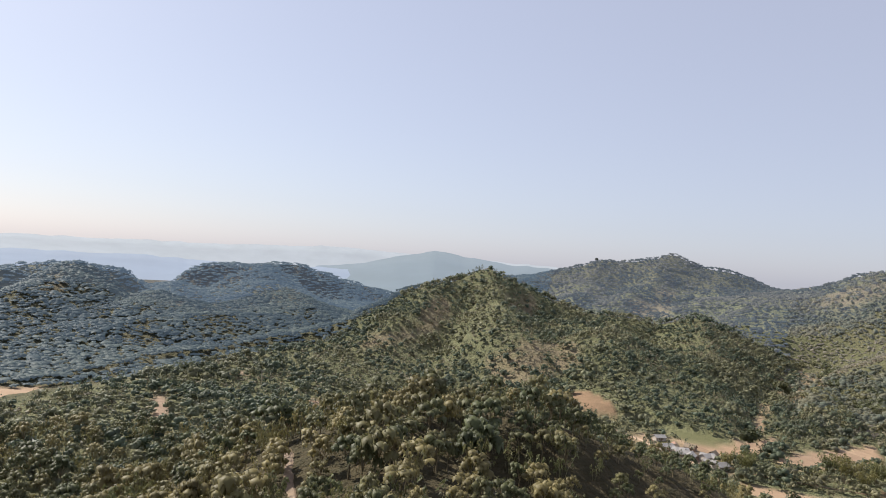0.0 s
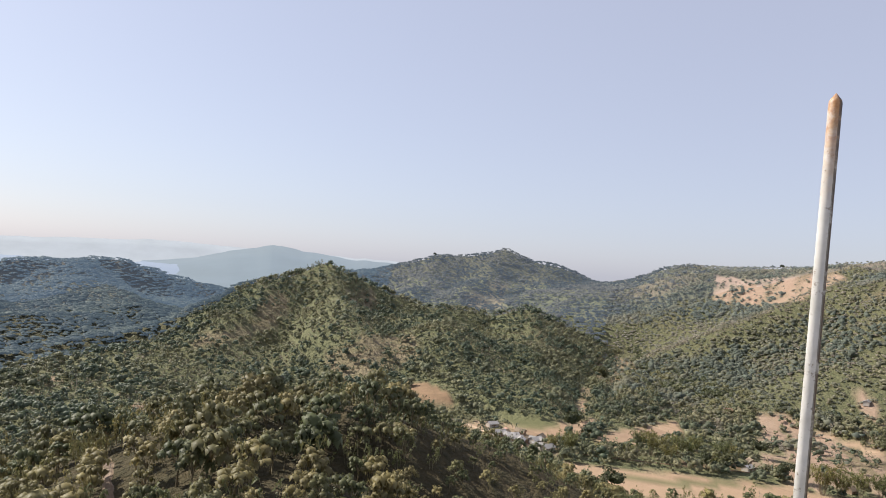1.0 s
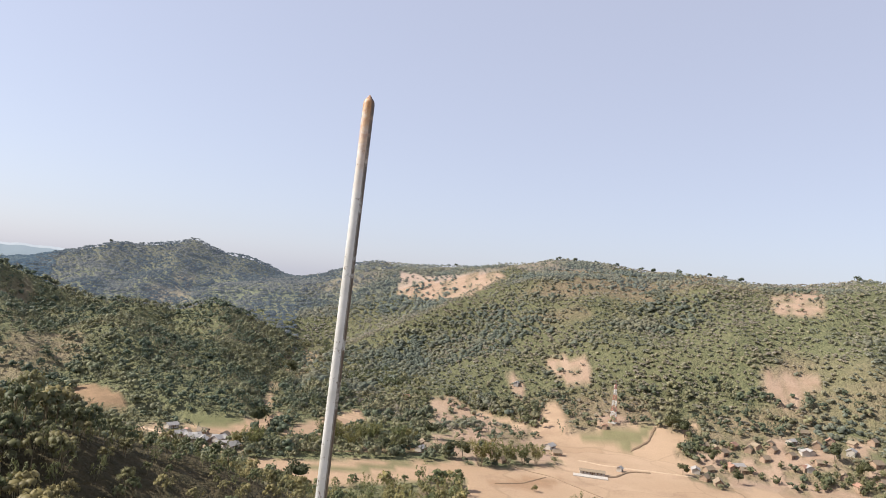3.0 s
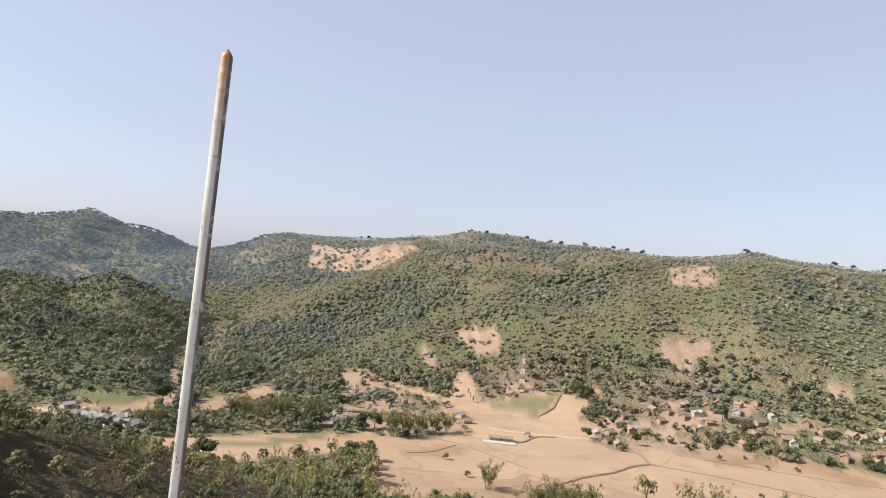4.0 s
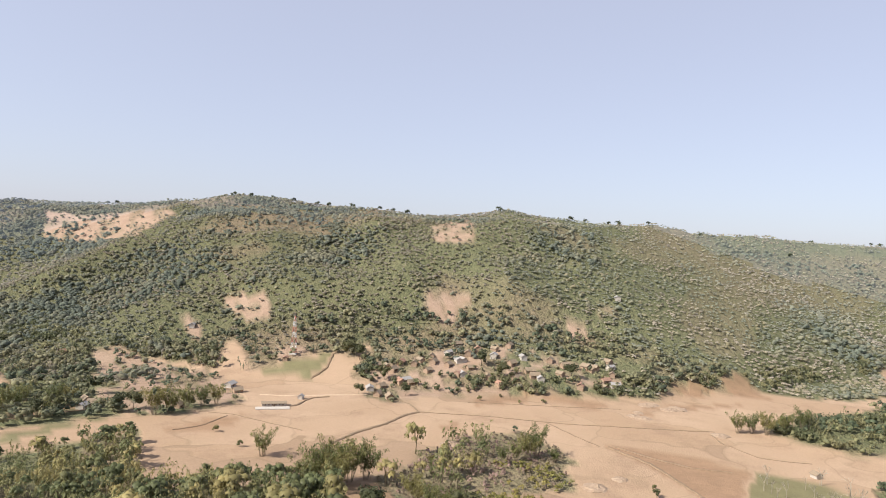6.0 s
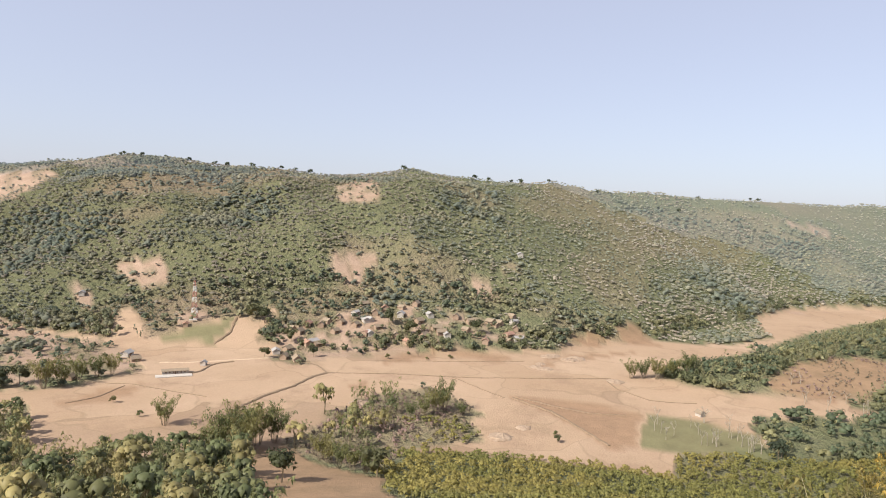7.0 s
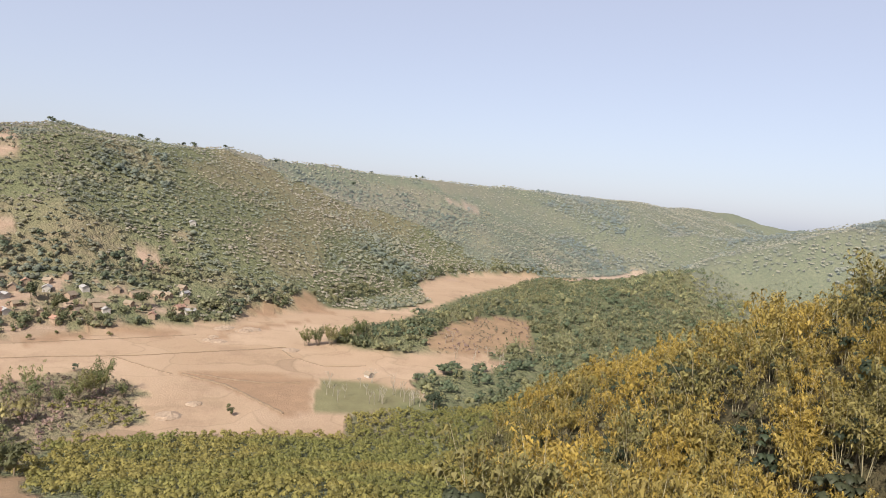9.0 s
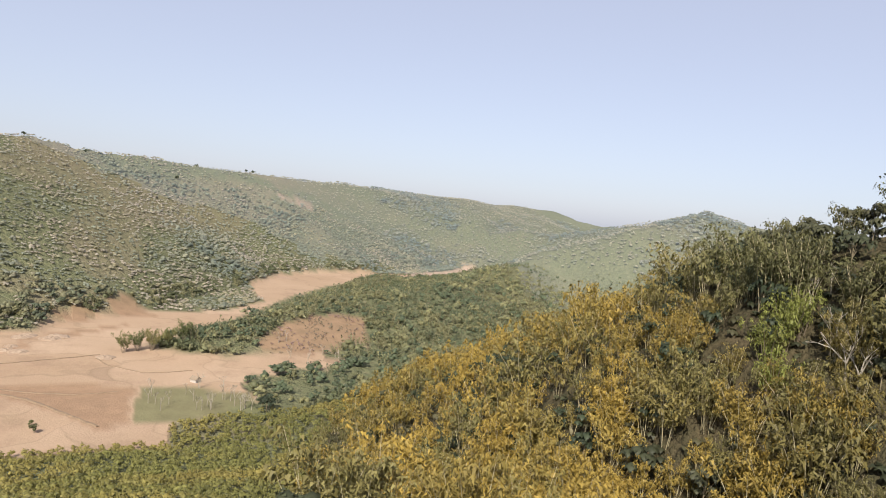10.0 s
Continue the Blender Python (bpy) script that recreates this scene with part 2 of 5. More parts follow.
# ---- the lie of the land ----
# Spines: (bearing, range, height) along each crest, with the half width of its flanks.
SPINES = [
    # long ridge across the valley
    (560, 1.0, [(28, 1500, 94), (32, 1450, 119), (39, 1400, 149), (44.7, 1350, 168), (48.5, 1250, 174), (53.6, 1150, 158), (58, 1100, 157), (64, 1050, 152), (70, 1050, 163),
                (76.6, 1100, 153), (85.7, 1200, 159), (90, 1250, 157), (92.6, 1350, 145), (97, 1450, 152), (101, 1550, 145), (104.7, 1700, 151), (111.4, 1950, 147), (116, 2200, 125), (119.7, 2400, 139), (125, 2600, 105)]),
    # rounded hill left of the gap, with its ribs
    (400, 1.0, [(8.8, 1700, 76), (10.7, 1700, 104), (12.5, 1700, 118), (14.7, 1700, 135), (19, 1700, 146), (21.5, 1700, 132), (23.6, 1680, 108), (25.5, 1660, 96), (27.5, 1650, 92)]),
    (150, 1.0, [(19, 1690, 142), (17.6, 1540, 112), (16.6, 1400, 80), (15.6, 1250, 50)]),
    (150, 1.0, [(13.2, 1690, 122), (12.2, 1500, 86), (12.0, 1320, 52)]),
    (140, 1.0, [(23, 1680, 112), (21.6, 1500, 84), (21.4, 1330, 56), (21.8, 1200, 36)]),
    # pointed hill with its long spur
    (170, 1.0, [(-36, 330, 5), (-30, 400, 13), (-26.7, 450, 14), (-22, 480, 13), (-19.7, 520, 12), (-16, 580, 13), (-13.4, 640, 17), (-10.8, 690, 15), (-8.5, 740, 17), (-6.3, 790, 21), (-4.3, 830, 32), (-1.8, 880, 48), (0.7, 930, 66)]),
    (165, 1.0, [(0.7, 930, 70), (1.5, 945, 84), (3, 960, 95), (5.9, 965, 86), (7.3, 955, 74), (8.5, 940, 62), (10.4, 910, 44), (12.6, 860, 30)]),
    (110, 1.0, [(-0.3, 905, 68), (-1.3, 820, 44), (-3.6, 740, 25), (-6, 690, 14)]),
    (110, 1.0, [(4.2, 950, 94), (5.6, 850, 66), (7.4, 740, 42), (8.6, 640, 24), (8.8, 540, 8)]),
    # wooded spurs running from it to the side valley
    (140, 1.0, [(9.5, 930, 50), (13, 970, 38), (17, 1000, 35), (21, 1000, 31), (24.4, 980, 24), (26, 960, 10)]),
    (140, 1.0, [(12, 880, 40), (14, 760, 35), (16, 660, 29), (18, 590, 18), (18.8, 555, 6)]),
    (130, 1.0, [(21.4, 990, 40), (22, 840, 32), (22.8, 700, 24), (23.6, 610, 14), (23.8, 575, 5)]),
    # shoulder below the platform
    (165, 1.0, [(0, 0, 92), (0, 100, 62), (-2, 180, 60), (-1, 222, 64), (4, 226, 66), (8, 228, 59)]),
    # the platform's own hill
    (385, 2.2, [(0, 0, 97), (180, 20, 97)]),
    # wooded hillside rising behind
    (125, 1.0, [(190, 150, 104), (165, 170, 110), (147, 190, 115), (141, 212, 106), (136, 232, 90), (130, 255, 72), (124, 280, 50), (117, 305, 20)]),
    # low wooded promontory in the valley
    (120, 0.7, [(89, 490, 3), (96, 520, 9), (104, 600, 15), (112, 720, 20), (120, 950, 32), (126, 1200, 56)]),
    (470, 1.0, [(123, 1500, 70), (128.6, 1350, 130), (132.8, 1300, 160), (136, 1280, 132), (144, 1200, 120)]),
    # steep hills in the haze, on low foothills
    (130, 1.0, [(-27.8, 1260, 50), (-29, 1130, 38), (-31, 1000, 28), (-33, 860, 16), (-36, 720, 5)]),
    (150, 1.0, [(-14.2, 1660, 60), (-14.6, 1520, 48), (-13.6, 1380, 38), (-12.4, 1230, 28), (-11, 1080, 18)]),
    (120, 1.0, [(-20.5, 1460, 22), (-20.8, 1340, 20), (-22.5, 1180, 20), (-25, 1010, 16)]),
    (140, 1.0, [(-14, 1000, 14), (-18, 930, 18), (-22, 880, 16), (-27, 840, 10)]),
    (110, 0.8, [(-48, 1300, 34), (-40, 1300, 36), (-32, 1300, 38), (-30.3, 1300, 42), (-27.8, 1300, 50), (-25.7, 1300, 47), (-24.9, 1302, 34), (-24.2, 1304, 12)]),
    (130, 0.8, [(-21.2, 1700, 8), (-19.6, 1700, 18), (-17.8, 1700, 52), (-13.9, 1700, 68), (-11.6, 1700, 65), (-10.4, 1700, 52), (-9.6, 1700, 34), (-7.5, 1710, 28), (-4.5, 1750, 18)]),
    # spurs of the long ridge
    (170, 1.0, [(48.4, 1120, 118), (48, 1000, 98), (47, 860, 64), (45, 740, 32)]),
    (130, 1.0, [(59, 960, 112), (60, 860, 92), (62, 700, 46)]),
    (130, 1.0, [(71, 920, 112), (72, 800, 82), (71.5, 660, 40)]),
    (150, 1.0, [(84.5, 1060, 108), (84, 940, 84), (83.5, 790, 44)]),
    (150, 1.0, [(96.5, 1310, 112), (96, 1220, 96), (95, 1060, 56)]),
]


FLOORS = [(24, 0.7, [(-40, 495), (-33, 530), (-26, 575), (-20, 645), (-15, 710), (-11.5, 775)]), (34, 0.42, [(16, 480), (20, 470), (26, 462), (33, 470), (41, 500)]), (12, 0.5, [(26.3, 500), (26.4, 580), (26.4, 690), (27.6, 840), (28.6, 980)]), (45, 0.4, [(89, 545), (93.5, 585), (98, 690), (101, 800), (103.5, 950), (107, 1020), (110, 1060), (113.5, 1180), (116, 1330)]), (26, 0.5, [(31, 540), (35, 545), (40, 550)])]


def value_noise(x, y, seed):
    """Smooth noise in 0..1 on a unit lattice."""
    xi, yi = np.floor(x), np.floor(y)
    u, v = x - xi, y - yi
    u, v = u * u * (3 - 2 * u), v * v * (3 - 2 * v)

    def lattice(a, b):
        s = np.sin(a * 127.1 + b * 311.7 + seed * 74.7) * 43758.5453
        return s - np.floor(s)

    low = lattice(xi, yi) * (1 - u) + lattice(xi + 1, yi) * u
    high = lattice(xi, yi + 1) * (1 - u) + lattice(xi + 1, yi + 1) * u
    return low * (1 - v) + high * v


def fbm(x, y, size, seed, octaves=3):
    total, weight, amp = 0.0, 0.0, 1.0
    for k in range(octaves):
        total = total + amp * value_noise(x / size + 13.7 * k, y / size - 7.1 * k, seed + k)
        weight, amp, size = weight + amp, amp * 0.5, size * 0.5
    return total / weight


def ramp(v, a, b):
    q = np.clip((v - a) / (b - a), 0, 1)
    return q * q * (3 - 2 * q)


def height(x, y):
    """Ground height at plan places x, y (arrays)."""
    x, y = np.asarray(x, float), np.asarray(y, float)
    wx = x + 50 * (fbm(x, y, 170, 3, 2) - 0.5)
    wy = y + 50 * (fbm(x, y, 170, 9, 2) - 0.5)
    near = np.exp(-(x * x + y * y) / 120.0 ** 2)
    wx, wy = wx * (1 - near) + x * near, wy * (1 - near) + y * near
    total = np.zeros_like(x)
    for width, sharp, nodes in SPINES:
        best = np.zeros_like(x)
        places = [(r * math.sin(radians(b)), r * math.cos(radians(b)), z) for b, r, z in nodes]
        for (ax, ay, az), (bx, by, bz) in zip(places, places[1:]):
            dx, dy = bx - ax, by - ay
            s = np.clip(((wx - ax) * dx + (wy - ay) * dy) / (dx * dx + dy * dy), 0, 1)
            d = np.hypot(wx - ax - s * dx, wy - ay - s * dy)
            u = np.clip(1 - d / width, 0, 1)
            f = u ** sharp if sharp > 2 else 0.55 * u ** sharp + 0.45 * u * u * (3 - 2 * u)
            best = np.maximum(best, (az + s * (bz - az)) * f)
        total = total + best ** 7
    h = total ** (1 / 7)
    rough = ramp(h, 4, 45)
    h = h + rough * (15 * (fbm(x, y, 140, 21, 3) - 0.5) + 5 * (fbm(x, y, 38, 33, 2) - 0.5))
    # gullies down the long ridge
    b, r = np.degrees(np.arctan2(x, y)), np.hypot(x, y)
    cut = ramp(b, 27, 33) * ramp(137 - b, 0, 6) * ramp(r, 560, 680) * ramp(h, 15, 45) * (1 - ramp(h, 118, 150))
    h = h + cut * 38 * (0.74 - 2 * np.abs(fbm(x, y, 210, 27, 2) - 0.5))
    folds = ramp(b, -42, -34) * ramp(30 - b, 0, 5) * ramp(r, 560, 700) * ramp(h, 12, 30) * (1 - ramp(h, 62, 90))
    h = h + folds * 18 * (0.74 - 2 * np.abs(fbm(x, y, 150, 29, 2) - 0.5))
    # flat valley floor in front of the spurs, and the side valley running up between them
    for half, rise, nodes in FLOORS:
        d = np.full_like(x, 1e9)
        places = [(q * math.sin(radians(p)), q * math.cos(radians(p))) for p, q in nodes]
        for (ax, ay), (bx, by) in zip(places, places[1:]):
            dx, dy = bx - ax, by - ay
            s = np.clip(((x - ax) * dx + (y - ay) * dy) / (dx * dx + dy * dy), 0, 1)
            d = np.minimum(d, np.hypot(x - ax - s * dx, y - ay - s * dy))
        h = np.minimum(h, 0.6 + rise * np.maximum(0, d + 8 * (fbm(x, y, 40, 37, 2) - 0.5) - half))
    flat = ramp(h, 1.0, 7.0)
    return h * flat + (1 - flat) * 0.6 * fbm(x, y, 60, 41, 2)
# ---- the ground: one sheet to the horizon ----
# Patches of the plan, as corners of (bearing, range): cleared hillside, bare soil, dry grass, green plots, dark fallow, paddy, and ground round houses.
EARTH = [
    [(52.5, 563), (52.3, 590), (54.3, 592), (54.4, 566)],
    [(35.2, 1286), (38.9, 1180), (44.0, 1072), (43.2, 1022), (40.8, 968), (37.8, 1054), (34.8, 1138)],
    [(64.2, 864), (65.8, 950), (67.7, 972), (67.9, 786), (65.4, 782), (64.4, 796)],
    [(47.7, 708), (49.3, 706), (51.2, 688), (51.2, 654), (49.7, 652), (48.0, 678)],
    [(63.9, 652), (65.0, 668), (66.2, 660), (67.3, 670), (67.8, 648), (66.3, 622), (65.2, 620), (64.2, 634)],
    [(75.8, 652), (77.1, 650), (78.9, 610), (77.7, 616), (75.3, 630)],
    [(78.0, 684), (79.0, 696), (79.7, 688), (78.3, 674)],
    [(99.4, 1294), (101.3, 1346), (102.7, 1348), (102.7, 1282), (101.3, 1306)],
    [(100.2, 936), (101.4, 958), (101.2, 934), (100.3, 922)],
]
BARE = [
    [(39.6, 640), (43.9, 590), (43.7, 562), (39.4, 618)],
    [(44.8, 686), (46.3, 654), (46.0, 626), (45.0, 656)],
    [(-16.4, 556), (-14.8, 568), (-14.8, 550), (-16.1, 540)],
    [(-10.2, 500), (-7.7, 502), (-7.8, 476), (-9.5, 480)],
    [(-16.5, 424), (-12.1, 432), (-12.2, 424), (-15.2, 416)],
    [(-22.1, 464), (-20.9, 474), (-20.7, 412), (-22.0, 406)],
]
GRASS = [
    [(-1.0, 826), (0.6, 870), (1.2, 828), (-0.1, 760), (-1.6, 744), (-1.4, 788)],
    [(-6.2, 726), (-3.9, 728), (-1.6, 758), (-1.8, 738), (-3.8, 706), (-6.1, 696)],
    [(5.5, 870), (7.8, 950), (8.1, 916), (6.1, 772)],
    [(15.3, 1288), (18.8, 1386), (18.8, 1186), (15.4, 1222)],
    [(6.7, 654), (11.0, 720), (12.1, 642), (9.0, 598), (6.6, 606)],
    [(17.0, 1394), (18.7, 1476), (19.2, 1424), (17.5, 1366)],
    [(4.2, 642), (7.4, 642), (8.5, 582), (5.8, 566)],
    [(45.0, 852), (48.6, 850), (51.4, 826), (51.0, 796), (47.8, 794)],
    [(28.8, 1324), (31.9, 1302), (34.7, 1240), (31.9, 1196), (29.2, 1226)],
    [(-21.4, 1170), (-19.8, 1640), (-19.0, 1444), (-20.5, 1108)],
    [(-30.6, 1152), (-28.9, 1182), (-28.4, 1072), (-30.2, 986)],
    [(61.2, 307), (64.2, 350), (67.0, 383), (72.7, 412), (76.3, 377), (77.1, 321), (70.0, 306), (69.2, 243), (63.4, 273)],
    [(85.1, 857), (89.5, 953), (90.3, 725), (87.3, 655), (84.4, 714)],
    [(77.4, 921), (83.0, 1057), (96.5, 1323), (99.8, 1308), (96.6, 1042), (87.8, 931), (80.8, 913)],
]
GREEN = [
    [(18.9, 516), (19.8, 552), (22.7, 550), (23.8, 497), (20.7, 488)],
    [(28.0, 395), (33.0, 394), (38.0, 420), (41.0, 436), (38.0, 428), (32.0, 404), (28.0, 402)],
    [(50.8, 545), (53.9, 566), (56.5, 572), (56.2, 548), (54.9, 529), (53.5, 532)],
    [(89.6, 333), (90.5, 397), (98.8, 388), (100.0, 345)],
]
FALLOW = [
    [(87.4, 619), (89.0, 655), (91.6, 610), (89.1, 598)],
    [(68.6, 488), (71.2, 500), (72.9, 508), (72.7, 492), (68.9, 472)],
    [(44.0, 400), (47.0, 420), (50.0, 430), (49.0, 408), (46.0, 392)],
    [(33.0, 455), (36.5, 462), (40.0, 478), (38.0, 462), (34.0, 446)],
    [(99.0, 497), (101.4, 551), (105.3, 594), (107.7, 594), (108.0, 531), (103.6, 481), (99.5, 473)],
    [(57.5, 300), (60.6, 306), (63.4, 264), (69.0, 239), (70.0, 190), (68.5, 160), (61.0, 160), (58.5, 215)],
    [(79.5, 399), (82.5, 409), (90.5, 398), (89.7, 339), (88.1, 326), (84.0, 363)],
    [(65.7, 413), (67.1, 420), (67.5, 402), (65.9, 400)],
    [(80.9, 484), (82.5, 507), (83.2, 501), (82.0, 476)],
    [(73.5, 500), (75.0, 512), (79.2, 505), (78.5, 494)],
    [(83.7, 575), (85.5, 600), (87.4, 600), (86.0, 574)],
    [(81.5, 514), (84.2, 534), (89.5, 575), (88.7, 554), (84.7, 520)],
    [(10.9, 580), (12.7, 576), (15.5, 526), (14.4, 520), (12.3, 528)],
]
PADDY = [
    [(26.4, 898), (28.0, 996), (28.8, 944), (30.7, 858), (30.9, 834), (28.8, 792), (28.5, 686), (27.3, 720), (26.5, 786)],
    [(14.8, 492), (17.5, 494), (23.1, 498), (26.7, 554), (26.8, 508), (24.1, 474), (23.2, 446), (19.5, 464), (15.8, 474)],
    [(26.8, 494), (33.0, 580), (33.4, 534), (30.1, 480), (26.9, 462)],
    [(22.4, 412), (36.2, 426), (42.3, 444), (44.5, 428), (44.1, 410), (28.1, 362), (25.2, 394)],
    [(39.4, 634), (40.8, 628), (43.8, 584), (43.0, 568), (40.4, 606)],
    [(25.4, 702), (26.2, 686), (25.6, 556), (25.0, 542)],
    [(88.8, 470), (93, 540), (97.2, 605), (100.4, 712), (102.2, 786), (104.5, 885), (106.6, 945), (110.1, 975), (113.4, 1100), (116.5, 1250), (117, 1330), (116, 1440), (114.1, 1260), (110, 1110), (106, 1085), (103.8, 1080), (102, 1000), (98.8, 930), (98, 850), (98.6, 760), (99.4, 721), (96.7, 655), (93.5, 635), (89.9, 606)],
    [(-32.0, 424), (-29.9, 435), (-30.2, 379), (-31.8, 360)],
    [(49.1, 564), (51.0, 547), (53.9, 568), (56.5, 574), (58.4, 569), (59.3, 588), (60.2, 593), (59.3, 566), (58.4, 537), (58.5, 487), (54.9, 464), (50.2, 494), (49.7, 545)],
    [(96.4, 448), (98.9, 478), (103.8, 509), (107.5, 541), (108.1, 520), (104.0, 477), (96.8, 436)],
    [(47.4, 575), (48.2, 622), (49.3, 608), (50.1, 553), (48.4, 553)],
]
VILLAGE = [
    [(17.6, 478), (18.6, 496), (21, 474), (23.6, 450), (24.2, 428), (21.5, 426), (19, 446)],
    [(59.4, 480), (59.9, 532), (62.1, 546), (65.7, 577), (69.5, 594), (73.3, 592), (78.1, 570), (80.7, 559), (80.8, 534), (77.3, 522), (74.4, 517), (70.6, 501), (64.0, 491), (62.2, 460)],
    [(38.5, 485), (42.0, 436), (44.6, 431), (49.8, 469), (48.2, 498), (47.7, 549), (43.8, 585), (38.5, 638)],
]


def polar(x, y):
    return np.degrees(np.arctan2(x, y)), np.hypot(x, y)


def inside(x, y, corners, soft, ragged):
    """1 inside a polygon of (bearing, range) corners, falling to 0 outside, with a ragged edge."""
    px = np.array([r * math.sin(radians(b)) for b, r in corners])
    py = np.array([r * math.cos(radians(b)) for b, r in corners])
    out = np.zeros_like(x)
    m = np.where((x > px.min() - 40) & (x < px.max() + 40) & (y > py.min() - 40) & (y < py.max() + 40))[0]
    if not len(m):
        return out
    qx, qy = x[m], y[m]
    near, within = np.full(len(m), 1e9), np.zeros(len(m), bool)
    for k in range(len(px)):
        ax, ay, bx, by = px[k - 1], py[k - 1], px[k], py[k]
        dx, dy = bx - ax, by - ay
        s = np.clip(((qx - ax) * dx + (qy - ay) * dy) / (dx * dx + dy * dy + 1e-9), 0, 1)
        near = np.minimum(near, np.hypot(qx - ax - s * dx, qy - ay - s * dy))
        cross = (ay > qy) != (by > qy)
        within ^= cross & (qx < dx * (qy - ay) / (dy if abs(dy) > 1e-9 else 1e-9) + ax)
    signed = np.where(within, near, -near) + ragged[m]
    out[m] = ramp(signed, -soft, soft)
    return out


def cover(x, y, h):
    """Shares of cleared earth, paddy, dry grass, and green; negative green is dark fallow."""
    b, r = polar(x, y)
    ragged = 10 * (fbm(x, y, 16, 51, 3) - 0.5) * np.clip(420 / np.maximum(r, 1), 0.25, 1)
    earth, field, grass, green = (np.zeros_like(x) for _ in range(4))
    for corners in EARTH:
        earth = np.maximum(earth, inside(x, y, corners, 0.8, 1.6 * ragged) * (0.50 + 0.42 * ramp(fbm(x, y, 11, 54, 3), 0.38, 0.50)))
    for corners in BARE:
        earth = np.maximum(earth, 0.85 * inside(x, y, corners, 2.0, ragged))
    bw = b + 9 * (fbm(x, y, 45, 63, 2) - 0.5)
    low = ramp(3.2 - h + 0.12 * ragged, 0.0, 1.0)
    valley = ((b > 42) & (b < 93) & (r > 300) & (r < np.where(b > 84, 640, 800))) | ((b >= 93) & (bw < 99.5 + 0.07 * (r - 400)) & (r > 300) & (r < 480)) | ((b < -29) & (b > -60) & (r > 395) & (r < 560))
    field = low * valley
    for corners in PADDY:
        field = np.maximum(field, inside(x, y, corners, 1.5, 0.5 * ragged) * np.where(b > 86, 1 - ramp(h, 2.0, 4.5), np.where(b < 44, (1 - ramp(h, 5.0, 12.0)) * (1 - 0.45 * ramp(r, 600, 640)), 1)))
    for corners in VILLAGE:
        v = inside(x, y, corners, 2.0, ragged)
        field = field * (1 - v)
        earth = np.maximum(earth, 0.85 * v * ramp(fbm(x, y, 13, 58, 3), 0.44, 0.53))
    grass = ramp(fbm(x, y, 120, 61, 4) + 0.10 * ramp(h, 60, 150), 0.54, 0.66)
    grass = grass * np.where(b < 38, 0.12, 1.0) * (1 - 0.45 * ramp(b, 62, 76)) * (1 - 0.7 * ramp(b, 98, 106))
    for corners in GRASS:
        v = inside(x, y, corners, 3.0, 1.5 * ragged)
        grass, field = np.maximum(grass, np.where(b > 76, 0.42, 0.7) * v), field * (1 - v)
    for corners in GREEN:
        v = inside(x, y, corners, 1.0, 0.4 * ragged) * np.where(b < 30, 1 - ramp(h, 3, 6), 1)
        green, earth = np.maximum(green, v), earth * (1 - v)
    for corners in FALLOW:
        v = inside(x, y, corners, 1.0, 0.7 * ragged)
        green = np.where(v > 0.02, -v, green)
    return np.clip(earth, 0, 1), np.clip(field, 0, 1), grass, green


def spur_edge(b):
    """Range just behind the crest of the long spur."""
    return np.interp(b, [-42, -30, -26, -22, -17, -13, -10.8, -8, -6, -4, -1.8, 0.7, 3, 6, 8.5, 9.5, 12], [420, 455, 490, 540, 610, 660, 720, 770, 815, 850, 895, 945, 975, 985, 975, 1000, 1010])


def litter_shade(x, y):
    """Share of forest floor with painted tree shade, under the woods close by and far back."""
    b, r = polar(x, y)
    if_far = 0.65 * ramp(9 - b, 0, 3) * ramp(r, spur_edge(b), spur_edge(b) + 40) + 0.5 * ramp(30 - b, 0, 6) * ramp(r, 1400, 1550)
    # the ridge's left part gets a share of the dark tone too
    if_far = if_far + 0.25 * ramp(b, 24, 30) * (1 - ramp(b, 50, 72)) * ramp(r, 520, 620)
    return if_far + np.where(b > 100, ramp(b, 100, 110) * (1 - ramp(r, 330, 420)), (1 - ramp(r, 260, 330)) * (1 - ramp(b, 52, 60)))


